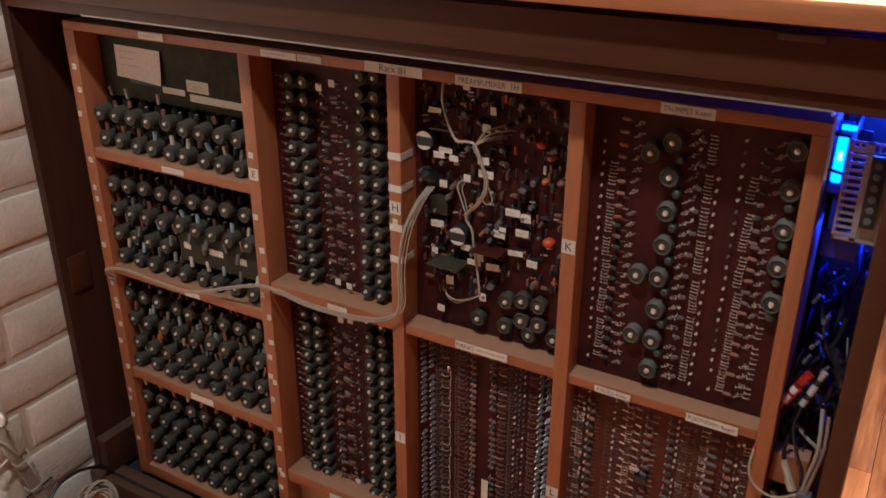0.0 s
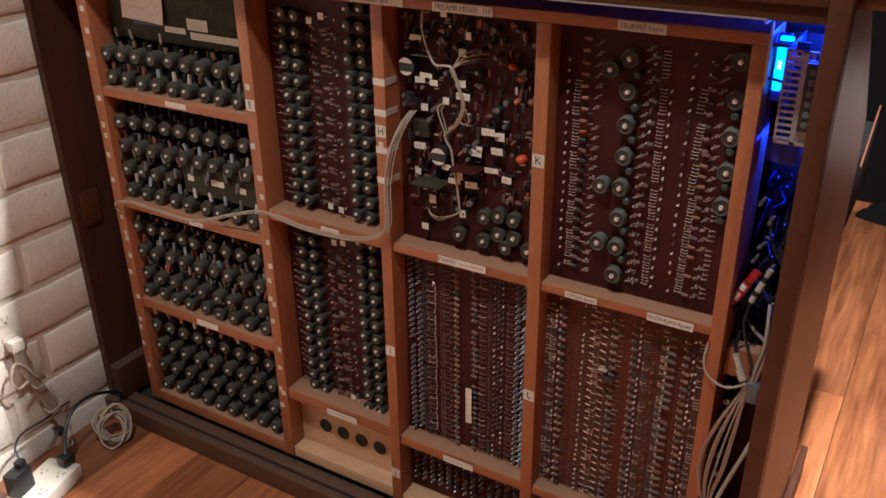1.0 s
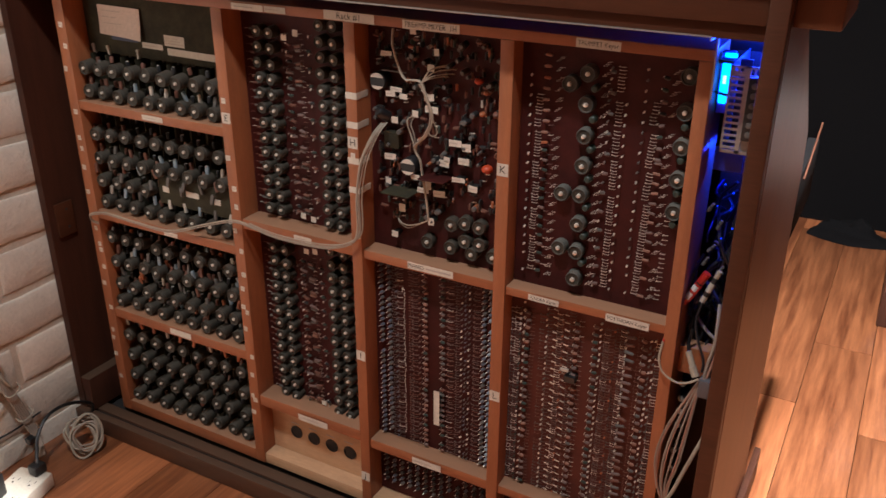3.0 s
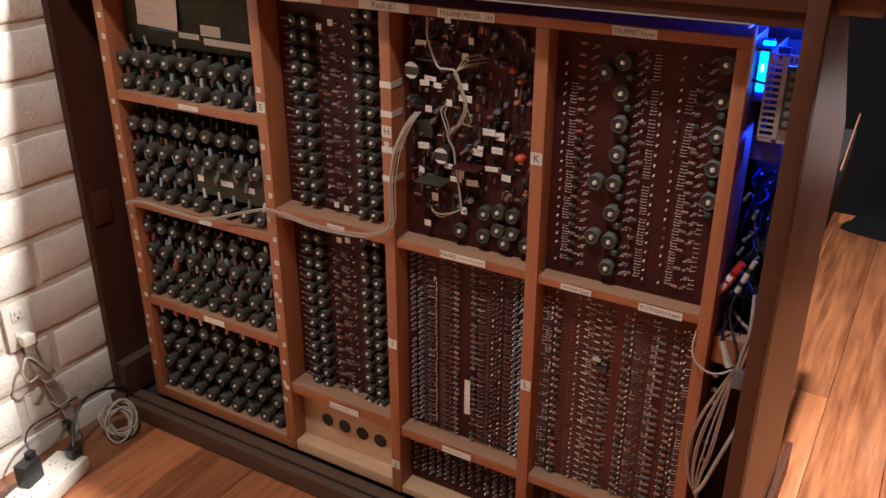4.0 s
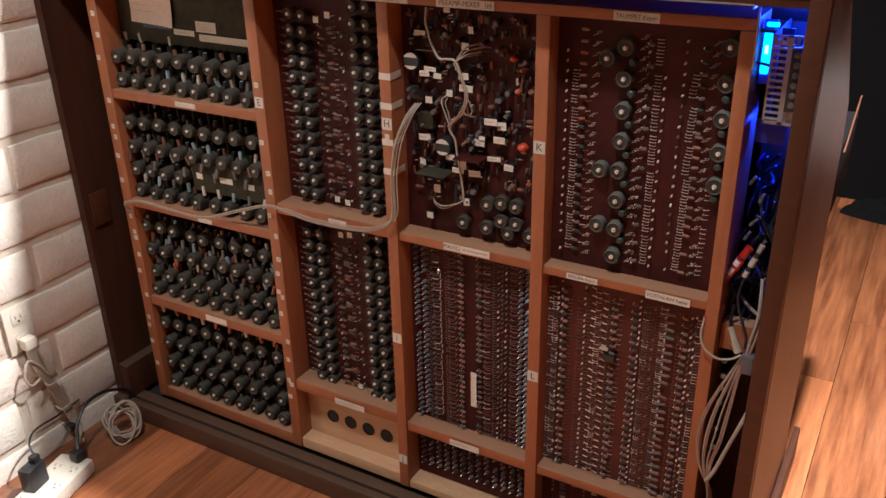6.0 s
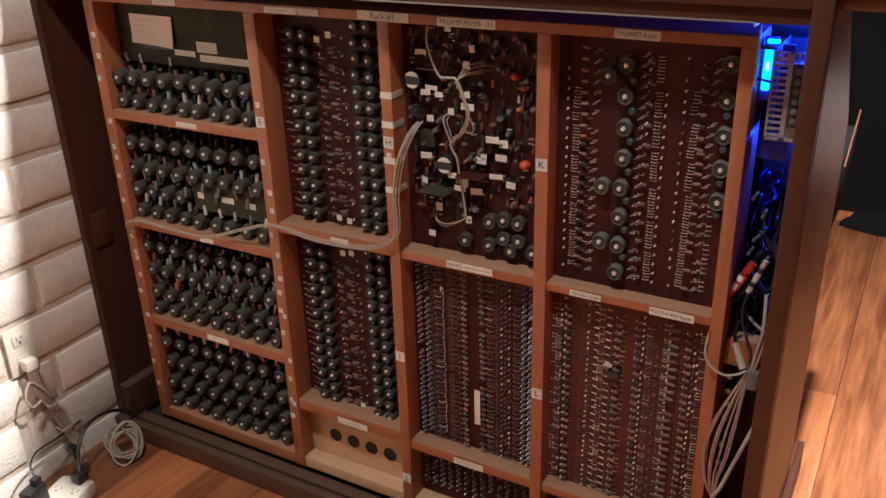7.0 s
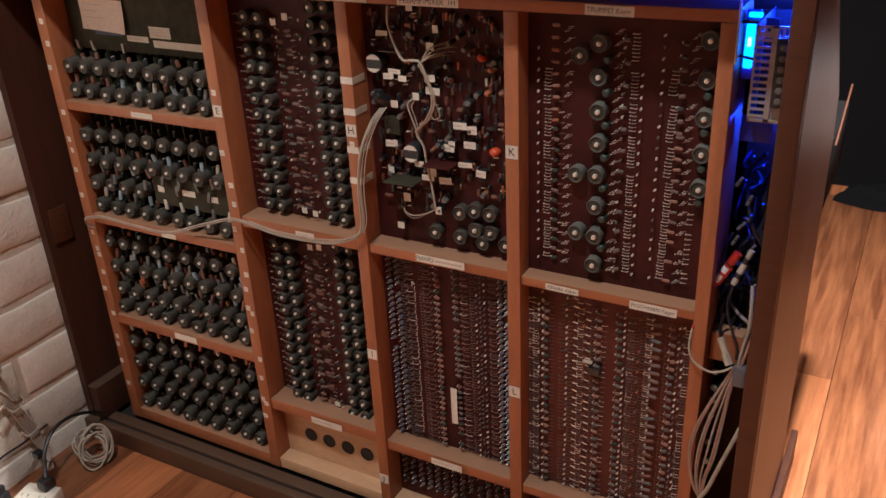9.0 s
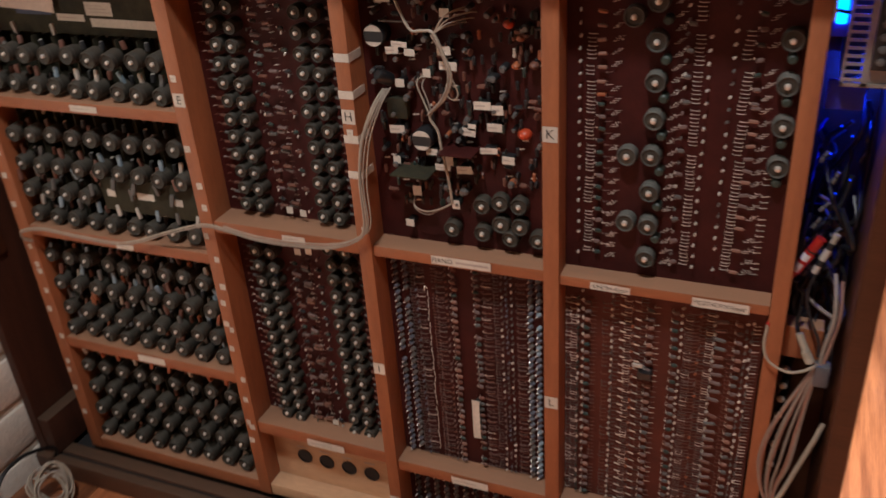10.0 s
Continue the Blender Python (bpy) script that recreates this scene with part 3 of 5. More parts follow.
# ---- boards with columns of small parts ----
def column(s, x0, x1, z0, z1, pitch, kind, y, rng, mats=None):
    """A column of small parts on a board whose face is at y, from z1 down to z0."""
    n = max(1, int((z1 - z0) / pitch))
    for i in range(n + 1):
        if rng.random() < 0.04:
            continue
        f = i / max(n, 1)
        x, z = x1 + (x0 - x1) * (1 - f) + rng.uniform(-0.0008, 0.0008), z1 - (z1 - z0) * f
        mat = rng.choice(mats or [c_grey])
        if kind == "ladder":
            d = rng.uniform(0.003, 0.005)
            s.box(x - 0.0050, x + 0.0050, y - d - 0.0007, y - d, z - 0.00036, z + 0.00036, mat)
            s.box(x - 0.0052, x - 0.0046, y - d, y, z - 0.0004, z + 0.0004, mat)
            s.box(x + 0.0046, x + 0.0052, y - d, y, z - 0.0004, z + 0.0004, mat)
        elif kind == "bead":
            m = pose(x, y - 0.009, z, rng.uniform(-15, 10), rng.uniform(10, 50), 0)
            s.lathe([(0.0005, -0.0030), (0.0017, -0.0018), (0.0017, 0.0014), (0.0006, 0.0028)], [mat], m, 6)
            s.box(-0.0004, 0.0004, 0.0010, 0.012, -0.0004, 0.0004, c_grey, m)
        elif kind == "resistor":
            m = pose(x, y - 0.009 + rng.uniform(-0.002, 0.002), z, 0, 90 + rng.uniform(-10, 10), 0)
            s.lathe([(0.0012, -0.0058), (0.0025, -0.0048), (0.0025, 0.0048), (0.0012, 0.0058)], [mat], m, 8)
            s.box(x - 0.0075, x + 0.0075, y - 0.0093, y - 0.0088, z - 0.0003, z + 0.0003, c_grey)
        elif kind == "dome":
            m = pose(x + rng.uniform(-0.001, 0.001), y - 0.008, z, rng.uniform(-8, 8), 90 + rng.uniform(-14, 14), rng.uniform(-12, 12))
            s.lathe([(0.0014, -0.0048), (0.0030, -0.0034), (0.0032, 0.0026), (0.0020, 0.0044)], [mat], m, 8)
            s.box(x - 0.0066, x - 0.0060, y - 0.010, y, z + 0.0006, z + 0.0012, tin)
            s.lathe([(0.0004, -0.0016), (0.0011, 0.0), (0.0004, 0.0016)], [tin], pose(x - 0.0058, y - 0.010, z + 0.0022, 20, 30), 5)
        elif kind == "fan":
            for k in range(3):
                m = pose(x + 0.0030 * k - 0.004 + rng.uniform(-0.0008, 0.0008), y - 0.005, z + 0.0030 * (k - 1), 0, rng.uniform(-22, -8), 0)
                a, b = rng.uniform(0.0032, 0.0050), rng.uniform(0.0032, 0.0052)
                s.box(-a, b, -0.0003, 0.0003, -0.00022, 0.00022, mat, m)
                s.box(-a, -a + 0.0006, 0, 0.005, -0.0003, 0.0003, mat, m)
            if rng.random() < 0.5:
                s.lathe([(0.0004, -0.0018), (0.0013, 0.0), (0.0004, 0.0018)], [c_pale], pose(x + rng.uniform(-0.005, 0.006), y - 0.008, z, 0, 30), 5)
        elif kind == "arc":
            m = pose(x, y - 0.007, z, 0, rng.uniform(-4, 6), 0)
            s.box(-0.0085, 0.0, -0.0004, 0.0004, -0.0004, 0.0004, mat, m)
            s.box(-0.0004, 0.0075, -0.0004, 0.0004, -0.0004, 0.0004, mat, m @ pose(0, 0, 0, 0, -16))
            s.box(-0.0085, -0.0079, 0, 0.006, -0.0003, 0.0003, mat, m)
        elif kind == "tube":
            tilt = rng.uniform(-6, 6)
            m = pose(x + 0.005, y - 0.003, z + 0.003, 118 + tilt, 0, -34 + rng.uniform(-8, 8))
            s.lathe([(0.0016, -0.0010), (0.0036, 0.0005), (0.0037, 0.0068), (0.0024, 0.0084), (0.0007, 0.0086), (0.0007, 0.0125)], [c_grey, mat, mat, c_grey, tin], m, 8)
        elif kind == "chip":
            s.box(x - 0.0052, x + 0.0052, y - 0.010, y, z - 0.0026, z + 0.0026, mat)
        elif kind == "rod":
            m = pose(x + rng.uniform(-0.002, 0.002), y - 0.012, z, 0, 90 + rng.uniform(-12, 12), rng.uniform(-10, 10))
            s.lathe([(0.0012, -0.0082), (0.0029, -0.0070), (0.0029, 0.0070), (0.0012, 0.0082)], [mat], m, 8)
            s.box(x - 0.0105, x + 0.0105, y - 0.0123, y - 0.0118, z - 0.0003, z + 0.0003, c_grey)
            s.box(x - 0.0105, x - 0.0099, y - 0.0123, y, z - 0.0003, z + 0.0003, c_grey)
        elif kind == "dash":
            m = pose(x, y - 0.008, z, 0, rng.uniform(2, 14), 0)
            s.box(-0.0044, 0.0044, -0.0012, 0.0, -0.0009, 0.0009, mat, m)
            s.box(-0.0044, -0.0038, 0.0, 0.008, -0.0003, 0.0003, c_grey, m)
        elif kind == "lead":
            m = pose(x, y - 0.006, z, 0, rng.uniform(-14, -6), 0)
            s.box(-0.0058, 0.0040, -0.0004, 0.0004, -0.00035, 0.00035, mat, m)
            s.box(-0.0058, -0.0052, 0, 0.006, -0.0003, 0.0003, mat, m)


def backing(name, text, bay, z0, z1, y, mat):
    ob = thing(name, text, "circuit board", "circuit boards in the rack")
    part("board", Solid().box(BAYS[bay][0] - 0.012, BAYS[bay][1] - 0.003, y, y + 0.0018, z0 - 0.026, z1, mat), ob)
    return ob


def eased(x, y, z, k):
    """A small shift and easing that seats a finished board at its depth in the bay."""
    return Matrix.Translation((x, y, z)) @ Matrix.Scale(k, 4)


def small_parts(s, parent, text):
    ob = part("component_field", s, parent, text)
    ob["kind"] = "stuff"
    return ob


# second bay: pairs of capacitors either side of a stack of small parts
for z_hi, z_lo, z_top, z_bot in ((1.058, 0.698, 1.0985, 0.6825), (0.606, 0.245, 0.6565, 0.2525)):
    y = 0.060
    rng = random.Random(int(z_hi * 100))
    ob = backing("capacitor_board", "maroon board with paired rows of dark green capacitors", 1, z_bot, z_top, y, board_red)
    for x, n, top, low in ((-0.539, 13, z_hi, z_lo), (-0.509, 13, z_hi - 0.001, z_lo - 0.001), (-0.391, 14, z_hi + 0.024, z_lo - 0.006), (-0.361, 14, z_hi + 0.023, z_lo - 0.006)):
        for i in range(n):
            part("capacitor", CAP_MID, ob, at=pose(x + rng.uniform(-0.001, 0.001), y, top + (low - top) * i / (n - 1), rng.uniform(-3, 3), 0, rng.uniform(-4, 4)))
    s = Solid()
    column(s, -0.449, -0.449, z_lo, z_hi - 0.03, 0.0301, "rod", y, rng, [c_mauve, c_pink, c_mauve, c_grey])
    column(s, -0.446, -0.446, z_lo + 0.009, z_hi - 0.021, 0.0301, "rod", y - 0.004, rng, [c_brown, c_mauve, c_brown])
    column(s, -0.470, -0.470, z_lo, z_hi - 0.042, 0.0301, "rod", y, rng, [c_mauve, c_grey, c_brown])
    column(s, -0.470, -0.470, z_lo + 0.012, z_hi - 0.02, 0.0301, "dome", y - 0.004, rng, [c_green, c_black, c_brown])
    column(s, -0.426, -0.426, z_lo, z_hi - 0.03, 0.0301, "dome", y, rng, [c_brown, c_black, c_green])
    column(s, -0.470, -0.470, z_lo, z_hi, 0.0301, "bead", y - 0.012, rng, [c_mauve, tin, c_green])
    column(s, -0.484, -0.484, z_lo, z_hi, 0.0301, "bead", y - 0.004, rng, [c_mauve, c_grey])
    column(s, -0.417, -0.417, z_lo, z_hi, 0.0301, "bead", y - 0.012, rng, [c_pale, tin])
    column(s, -0.560, -0.560, z_lo, z_hi, 0.0150, "resistor", y, rng, [c_brown, c_grey, c_brown])
    column(s, -0.573, -0.573, z_lo, z_hi, 0.0150, "lead", y, rng, [c_brown, c_pale])
    column(s, -0.444, -0.444, z_lo, z_hi, 0.0100, "lead", y, rng, [tin, c_brown])
    column(s, -0.340, -0.340, z_lo, z_hi, 0.0150, "resistor", y, rng, [c_brown, c_grey])
    small_parts(s, ob, "stacked small brown and grey components")
    ob.matrix_basis = eased(0.0025, -0.0057, 0.0061, 0.99545)
for x, z in ((-0.445, 1.062), (-0.472, 1.052), (-0.453, 0.696), (-0.428, 0.693), (-0.452, 0.617), (-0.430, 0.621), (-0.430, 0.250)):
    label(x - 0.006, x + 0.006, z - 0.006, z + 0.006, y=0.038, label_text="tiny paper tag among the components", name="tiny_tag")

# fourth bay, upper: keyer board
y = 0.052
rng = random.Random(21)
ob = backing("keyer_board", "maroon keyer board with round capacitors and ladders of leads", 3, 0.6825, 1.0985, y, board_red)
for x, z in ((0.097, 1.034), (0.126, 1.054), (0.126, 1.004), (0.127, 0.953), (0.128, 0.902), (0.095, 0.848), (0.127, 0.851), (0.127, 0.799), (0.097, 0.749), (0.127, 0.748), (0.126, 0.697), (0.283, 1.067), (0.283, 1.013), (0.283, 0.959), (0.283, 0.905), (0.283, 0.851)):
    part("capacitor", CAP_KEY, ob, at=pose(x, y, z, rng.uniform(-3, 3), 0, rng.uniform(-3, 3)))
s = Solid()
for z in (1.031, 0.981, 0.931, 0.880, 0.830, 0.778, 0.728, 0.690):
    s.lathe([(0.006, 0), (0.006, 0.014), (0.004, 0.016)], [c_green, c_green], pose(0.138 if z > 0.7 else 0.134, y, z, 90), 10)
for z in (0.990, 0.937, 0.883, 0.830):
    s.lathe([(0.006, 0), (0.006, 0.014), (0.004, 0.016)], [c_green, c_green], pose(0.284, y, z, 90), 10)
column(s, 0.029, 0.029, 0.690, 1.040, 0.0165, "bead", y, rng, [c_pale, tin])
for a, b in ((0.955, 1.008), (0.865, 0.945), (0.770, 0.855), (0.692, 0.760)):
    column(s, 0.043, 0.041, a, b, 0.0052, "ladder", y, rng, [tin, tin, c_pale])
column(s, 0.057, 0.057, 0.930, 1.075, 0.0165, "resistor", y, rng, [c_pink, c_pink, c_pink, c_orange])
column(s, 0.057, 0.056, 0.692, 0.915, 0.0165, "dome", y + 0.003, rng, [c_black, c_green, c_mauve, c_green])
column(s, 0.078, 0.076, 0.690, 1.070, 0.0165, "fan", y, rng, [c_pale, tin])
column(s, 0.068, 0.067, 0.690, 0.960, 0.0165, "lead", y, rng, [c_grey, tin, c_mauve])
column(s, 0.154, 0.152, 0.690, 1.070, 0.0165, "fan", y, rng, [tin, c_pale])
column(s, 0.163, 0.160, 0.690, 1.066, 0.0165, "bead", y, rng, [c_grey, c_mauve, c_pale])
column(s, 0.166, 0.163, 0.694, 1.060, 0.0330, "dome", y, rng, [c_mauve, c_grey])
for a, b in ((1.030, 1.068), (0.975, 1.012), (0.925, 0.965), (0.868, 0.915), (0.805, 0.858), (0.750, 0.795), (0.690, 0.740)):
    column(s, 0.177, 0.177, a, b, 0.0052, "ladder", y, rng, [tin, tin, c_pale])
column(s, 0.190, 0.190, 0.690, 1.012, 0.0165, "bead", y, rng, [c_pale, tin])
column(s, 0.219, 0.217, 0.690, 1.070, 0.0165, "bead", y, rng, [c_pale, tin, c_grey])
for a, b in ((0.985, 1.025), (0.915, 0.968), (0.860, 0.905), (0.690, 0.850)):
    column(s, 0.237, 0.232, a, b, 0.0052, "ladder", y, rng, [tin, tin, c_pale])
column(s, 0.249, 0.247, 0.930, 1.060, 0.0165, "dome", y, rng, [c_black, c_green, c_mauve])
column(s, 0.249, 0.245, 0.690, 0.925, 0.0165, "resistor", y, rng, [c_pink, c_mauve, c_pink, c_mauve])
column(s, 0.264, 0.261, 0.690, 1.070, 0.0165, "fan", y, rng, [c_pale, tin])
column(s, 0.274, 0.272, 0.690, 0.840, 0.0082, "lead", y, rng, [c_pale, tin])
small_parts(s, ob, "small leads, beads and brown resistors in columns")
ob.matrix_basis = eased(0.0063, -0.0144, 0.0155, 0.98857)

# fourth bay, lower: two keyer boards side by side
rng = random.Random(22)
ob = backing("keyer_board", "maroon keyer board crowded with columns of small parts", 3, 0.2445, 0.6545, 0.037, board_brown)
y = 0.037
s = Solid()
for x, kind, pitch, mats in ((0.0225, "lead", 0.0075, [c_grey, tin]), (0.0290, "ladder", 0.0050, [c_grey, tin]), (0.0365, "bead", 0.0105, [c_grey, tin, c_green]),
                             (0.0440, "bead", 0.0150, [tin, c_pale]), (0.0505, "dome", 0.0150, [c_mauve, c_mauve, c_green, c_pink]), (0.0600, "lead", 0.0075, [c_brown, c_mauve]),
                             (0.0790, "lead", 0.0075, [c_grey, c_brown]), (0.0880, "bead", 0.0110, [tin, c_grey, c_pale]), (0.0940, "lead", 0.0075, [c_mauve, c_grey]),
                             (0.1040, "dash", 0.0150, [tin, c_pale, tin]), (0.1100, "ladder", 0.0050, [c_mauve, tin, c_grey]), (0.1190, "bead", 0.0150, [c_orange, c_pink, c_brown]),
                             (0.1255, "dash", 0.0150, [c_pale, tin, c_pale]), (0.1330, "ladder", 0.0060, [c_grey, c_brown]), (0.1440, "dome", 0.0150, [c_pink, c_mauve, c_mauve, c_grey]),
                             (0.1530, "lead", 0.0100, [c_pale, c_mauve]), (0.1800, "dome", 0.0150, [c_grey, c_green, c_mauve]), (0.1880, "bead", 0.0120, [tin, c_pale]),
                             (0.1975, "ladder", 0.0048, [c_grey, tin, c_mauve]), (0.2050, "arc", 0.0062, [c_mauve, c_brown]), (0.2130, "bead", 0.0195, [c_orange, c_brown, c_mauve]),
                             (0.2190, "lead", 0.0062, [c_brown, c_grey]), (0.2270, "ladder", 0.0048, [tin, c_grey, c_mauve]), (0.2335, "bead", 0.0150, [tin, c_pale]),
                             (0.2415, "rod", 0.0150, [c_mauve, c_brown, c_mauve, c_grey]), (0.2590, "lead", 0.0075, [c_brown]), (0.2670, "dome", 0.0150, [c_pink, c_mauve, c_grey]),
                             (0.2765, "bead", 0.0120, [tin, c_grey]), (0.2830, "bead", 0.0150, [c_grey, tin]), (0.2900, "lead", 0.0062, [c_grey, tin])):
    column(s, x, x, 0.236, 0.634 - rng.uniform(0, 0.02), pitch, kind, y, rng, mats)
s.box(0.130, 0.150, 0.018, y, 0.498, 0.510, c_black)
s.box(0.122, 0.137, 0.018, 0.022, 0.519, 0.524, c_pale)
small_parts(s, ob, "columns of pale beads, leads and dark resistors")
y = 0.052
ob = backing("lower_board", "maroon board at the bottom of the rack with small parts", 3, 0.0905, 0.2115, y, board_red)
s = Solid()
for k in range(12):
    column(s, 0.035 + 0.022 * k, 0.035 + 0.022 * k, 0.100, 0.200, 0.011, ("bead", "resistor", "ladder")[k % 3], y, rng, [c_grey, c_pale, c_black])
small_parts(s, ob, "small grey parts in rows")
ob.matrix_basis = eased(0.0063, -0.0144, 0.0155, 0.98857)

# third bay, middle: rows of slanting tubular capacitors
y = 0.043
rng = random.Random(23)
ob = backing("piano_board", "maroon board with long rows of small blue-grey tubular parts", 2, 0.2465, 0.6565, y, board_red)
s = Solid()
for x, kind, pitch, mats in ((-0.2715, "tube", 0.0122, [c_blue, c_grey, c_blue]), (-0.2540, "tube", 0.0122, [c_blue, c_blue, c_grey]), (-0.2400, "lead", 0.0061, [c_grey, c_mauve]),
                             (-0.2330, "bead", 0.0122, [c_grey, c_blue]), (-0.2250, "arc", 0.0122, [c_grey, tin, c_mauve]), (-0.2250, "arc", 0.0088, [c_grey, c_mauve]),
                             (-0.2010, "lead", 0.0061, [c_brown, c_mauve]), (-0.1920, "arc", 0.0122, [c_mauve, c_grey]), (-0.1900, "arc", 0.0095, [c_brown, c_mauve]), (-0.1800, "bead", 0.0122, [c_brown, c_mauve]),
                             (-0.1670, "dome", 0.0122, [c_mauve, c_brown, c_pink, c_green]), (-0.1280, "dome", 0.0122, [c_grey, c_brown, c_green, c_mauve]), (-0.1130, "arc", 0.0122, [tin, c_mauve, c_pink]),
                             (-0.1100, "arc", 0.0090, [c_brown, c_mauve]), (-0.0960, "lead", 0.0061, [c_mauve, c_grey]), (-0.0870, "bead", 0.0122, [c_grey, c_mauve, tin]), (-0.0790, "bead", 0.0100, [c_blue, c_grey]),
                             (-0.0710, "bead", 0.0122, [tin, c_grey]), (-0.0560, "arc", 0.0122, [c_mauve, c_grey]), (-0.0540, "arc", 0.0090, [c_brown, c_mauve]), (-0.0430, "tube", 0.0122, [c_blue, c_grey]), (-0.0300, "tube", 0.0122, [c_blue, c_film])):
    column(s, x, x, 0.236, 0.631, pitch, kind, y, rng, mats)
for z in (0.590, 0.5775, 0.566, 0.554, 0.541, 0.5285, 0.517, 0.504, 0.492, 0.4795, 0.467, 0.455, 0.442, 0.430, 0.4175, 0.405, 0.392, 0.380, 0.368, 0.355, 0.343, 0.330, 0.318, 0.305, 0.293, 0.280, 0.268):
    x = -0.2085 + rng.uniform(-0.0012, 0.0012)
    gap = rng.uniform(0.002, 0.0055)
    s.tube([(x + rng.uniform(-0.001, 0.001), 0.026, z), (x + rng.uniform(-0.0016, 0.0016), 0.023, z - 0.006), (x, 0.026, z - 0.0125 + gap)], 0.0008, c_pale, 5, 3)
s.tube([(-0.2085, 0.025, 0.594), (-0.2125, 0.024, 0.599), (-0.2135, 0.025, 0.589)], 0.0009, tin, 5, 3)
small_parts(s, ob, "rows of slanting blue-grey tubes and fine leads")
label(-0.1435, -0.1305, 0.302, 0.384, y=0.0262, label_text="upright narrow paper label on a circuit board")
solo("label_stay", Solid().box(-0.140, -0.134, 0.0263, 0.043, 0.310, 0.376, c_black), "dark strip that carries an upright label", "bracket")
y = 0.052
ob = backing("lower_board", "dark board at the bottom of the rack with slanting tubes", 2, 0.0905, 0.2065, y, board_red)
s = Solid()
for k in range(14):
    column(s, -0.275 + 0.0195 * k, -0.275 + 0.0195 * k, 0.098, 0.195, 0.0122, "tube", y, rng, [c_blue, c_grey, c_black])
small_parts(s, ob, "small slanting grey tubes in rows")
ob.matrix_basis = eased(0.0029, -0.0067, 0.0072, 0.99466)

# third bay, upper: preamplifier and mixer board
y = 0.058
rng = random.Random(24)
seated = eased(0.0054, -0.0124, 0.0133, 0.99014)
mixer = backing("mixer_board", "maroon preamplifier board with scattered parts and white paper tags", 2, 0.6855, 1.0985, y, board_red)
for x, z in ((-0.118, 0.745), (-0.090, 0.752), (-0.060, 0.750), (-0.089, 0.716), (-0.059, 0.716), (-0.168, 0.700), (-0.119, 0.698), (-0.073, 0.696), (-0.032, 0.698)):
    part("capacitor", CAP_MIX, mixer, at=pose(x, y, z, rng.uniform(-5, 5), 0, rng.uniform(-5, 5)))
for x, z in ((-0.264, 0.996), (-0.2025, 0.845)):
    can = Solid().lathe([(0.0165, 0), (0.0165, 0.022), (0.015, 0.0245)], [c_black, c_black], pose(x, y, z, 90), 20)
    for lo, hi in ((0.14 * math.pi, 0.86 * math.pi), (1.20 * math.pi, 1.80 * math.pi)):
        arc = [(x + 0.0150 * math.cos(lo + (hi - lo) * k / 9), z + 0.0150 * math.sin(lo + (hi - lo) * k / 9)) for k in range(10)]
        can.add([(a, yy, b) for yy in (0.0330, 0.0324) for a, b in arc], [tuple(range(10, 20)), tuple(reversed(range(10)))] + [(k, (k + 1) % 10, 10 + (k + 1) % 10, 10 + k) for k in range(10)], paper)
    part("round_module", can, mixer, "black round module with a split white paper disc")
s = Solid()
KEEP_CLEAR = ((-0.264, 0.996), (-0.2025, 0.845))
for i in range(430):
    x, z = rng.uniform(-0.276, -0.020), rng.uniform(0.735, 1.085)
    if (z < 0.775 and x > -0.13) or any(math.hypot(x - a, z - b) < 0.027 for a, b in KEEP_CLEAR):
        continue
    kind = rng.choice(["resistor", "can", "disc", "lead", "stand", "stand", "stand", "stand"])
    mat = rng.choice([c_brown, c_black, c_black, c_black, c_brown, c_black, c_orange if rng.random() < 0.3 else c_brown, c_green, c_pale if rng.random() < 0.08 else c_black])
    if kind == "resistor":
        column(s, x, x, z, z + 0.001, 0.01, "resistor", y, rng, [mat])
    elif kind == "can":
        r = rng.uniform(0.003, 0.0058)
        s.lathe([(r, 0), (r, rng.uniform(0.008, 0.02)), (r * 0.7, 0.021)], [mat, c_grey], pose(x, y, z, 90 + rng.uniform(-8, 8)), 10)
    elif kind == "disc":
        s.lathe([(0.0055, -0.0013), (0.0055, 0.0013)], [mat], pose(x, y - 0.009, z, 0, 90, rng.uniform(-30, 30)), 12)
    elif kind == "chip":
        w = rng.uniform(0.003, 0.007)
        s.box(x - w, x + w, y - rng.uniform(0.004, 0.010), y, z - 0.004, z + 0.004, mat)
    elif kind == "lead":
        column(s, x, x, z, z + 0.001, 0.01, "lead", y, rng, [tin])
    else:
        s.lathe([(0.0016, 0), (0.0026, 0.001), (0.0026, 0.012), (0.0016, 0.013)], [mat], pose(x, y - 0.008, z - 0.006), 7)
        if rng.random() < 0.4:
            s.box(x + 0.002, x + 0.0026, y - 0.009, y, z - 0.0005, z + 0.009, c_grey)
small_parts(s, mixer, "scattered brown, grey and orange small parts")
for x, z, w, mat in ((-0.050, 0.862, 0.0095, c_red), (-0.069, 1.016, 0.0075, c_red), (-0.053, 0.998, 0.006, c_orange), (-0.034, 0.962, 0.007, c_brown), (-0.06, 0.96, 0.006, c_orange)):
    part("dipped_capacitor", Solid().lathe([(w * 0.6, 0), (w, 0.004), (w, 0.012), (w * 0.6, 0.017), (w * 0.2, 0.0185)], [mat], pose(x, y, z, 90) @ Matrix.Diagonal((1, 0.8, 1, 1)), 14), mixer)
part("slanted_card", Solid().soft_box(-0.246, -0.186, 0.006, 0.057, 0.795, 0.7975, board_green, 0.0006), mixer, "olive daughter card standing out of the board")
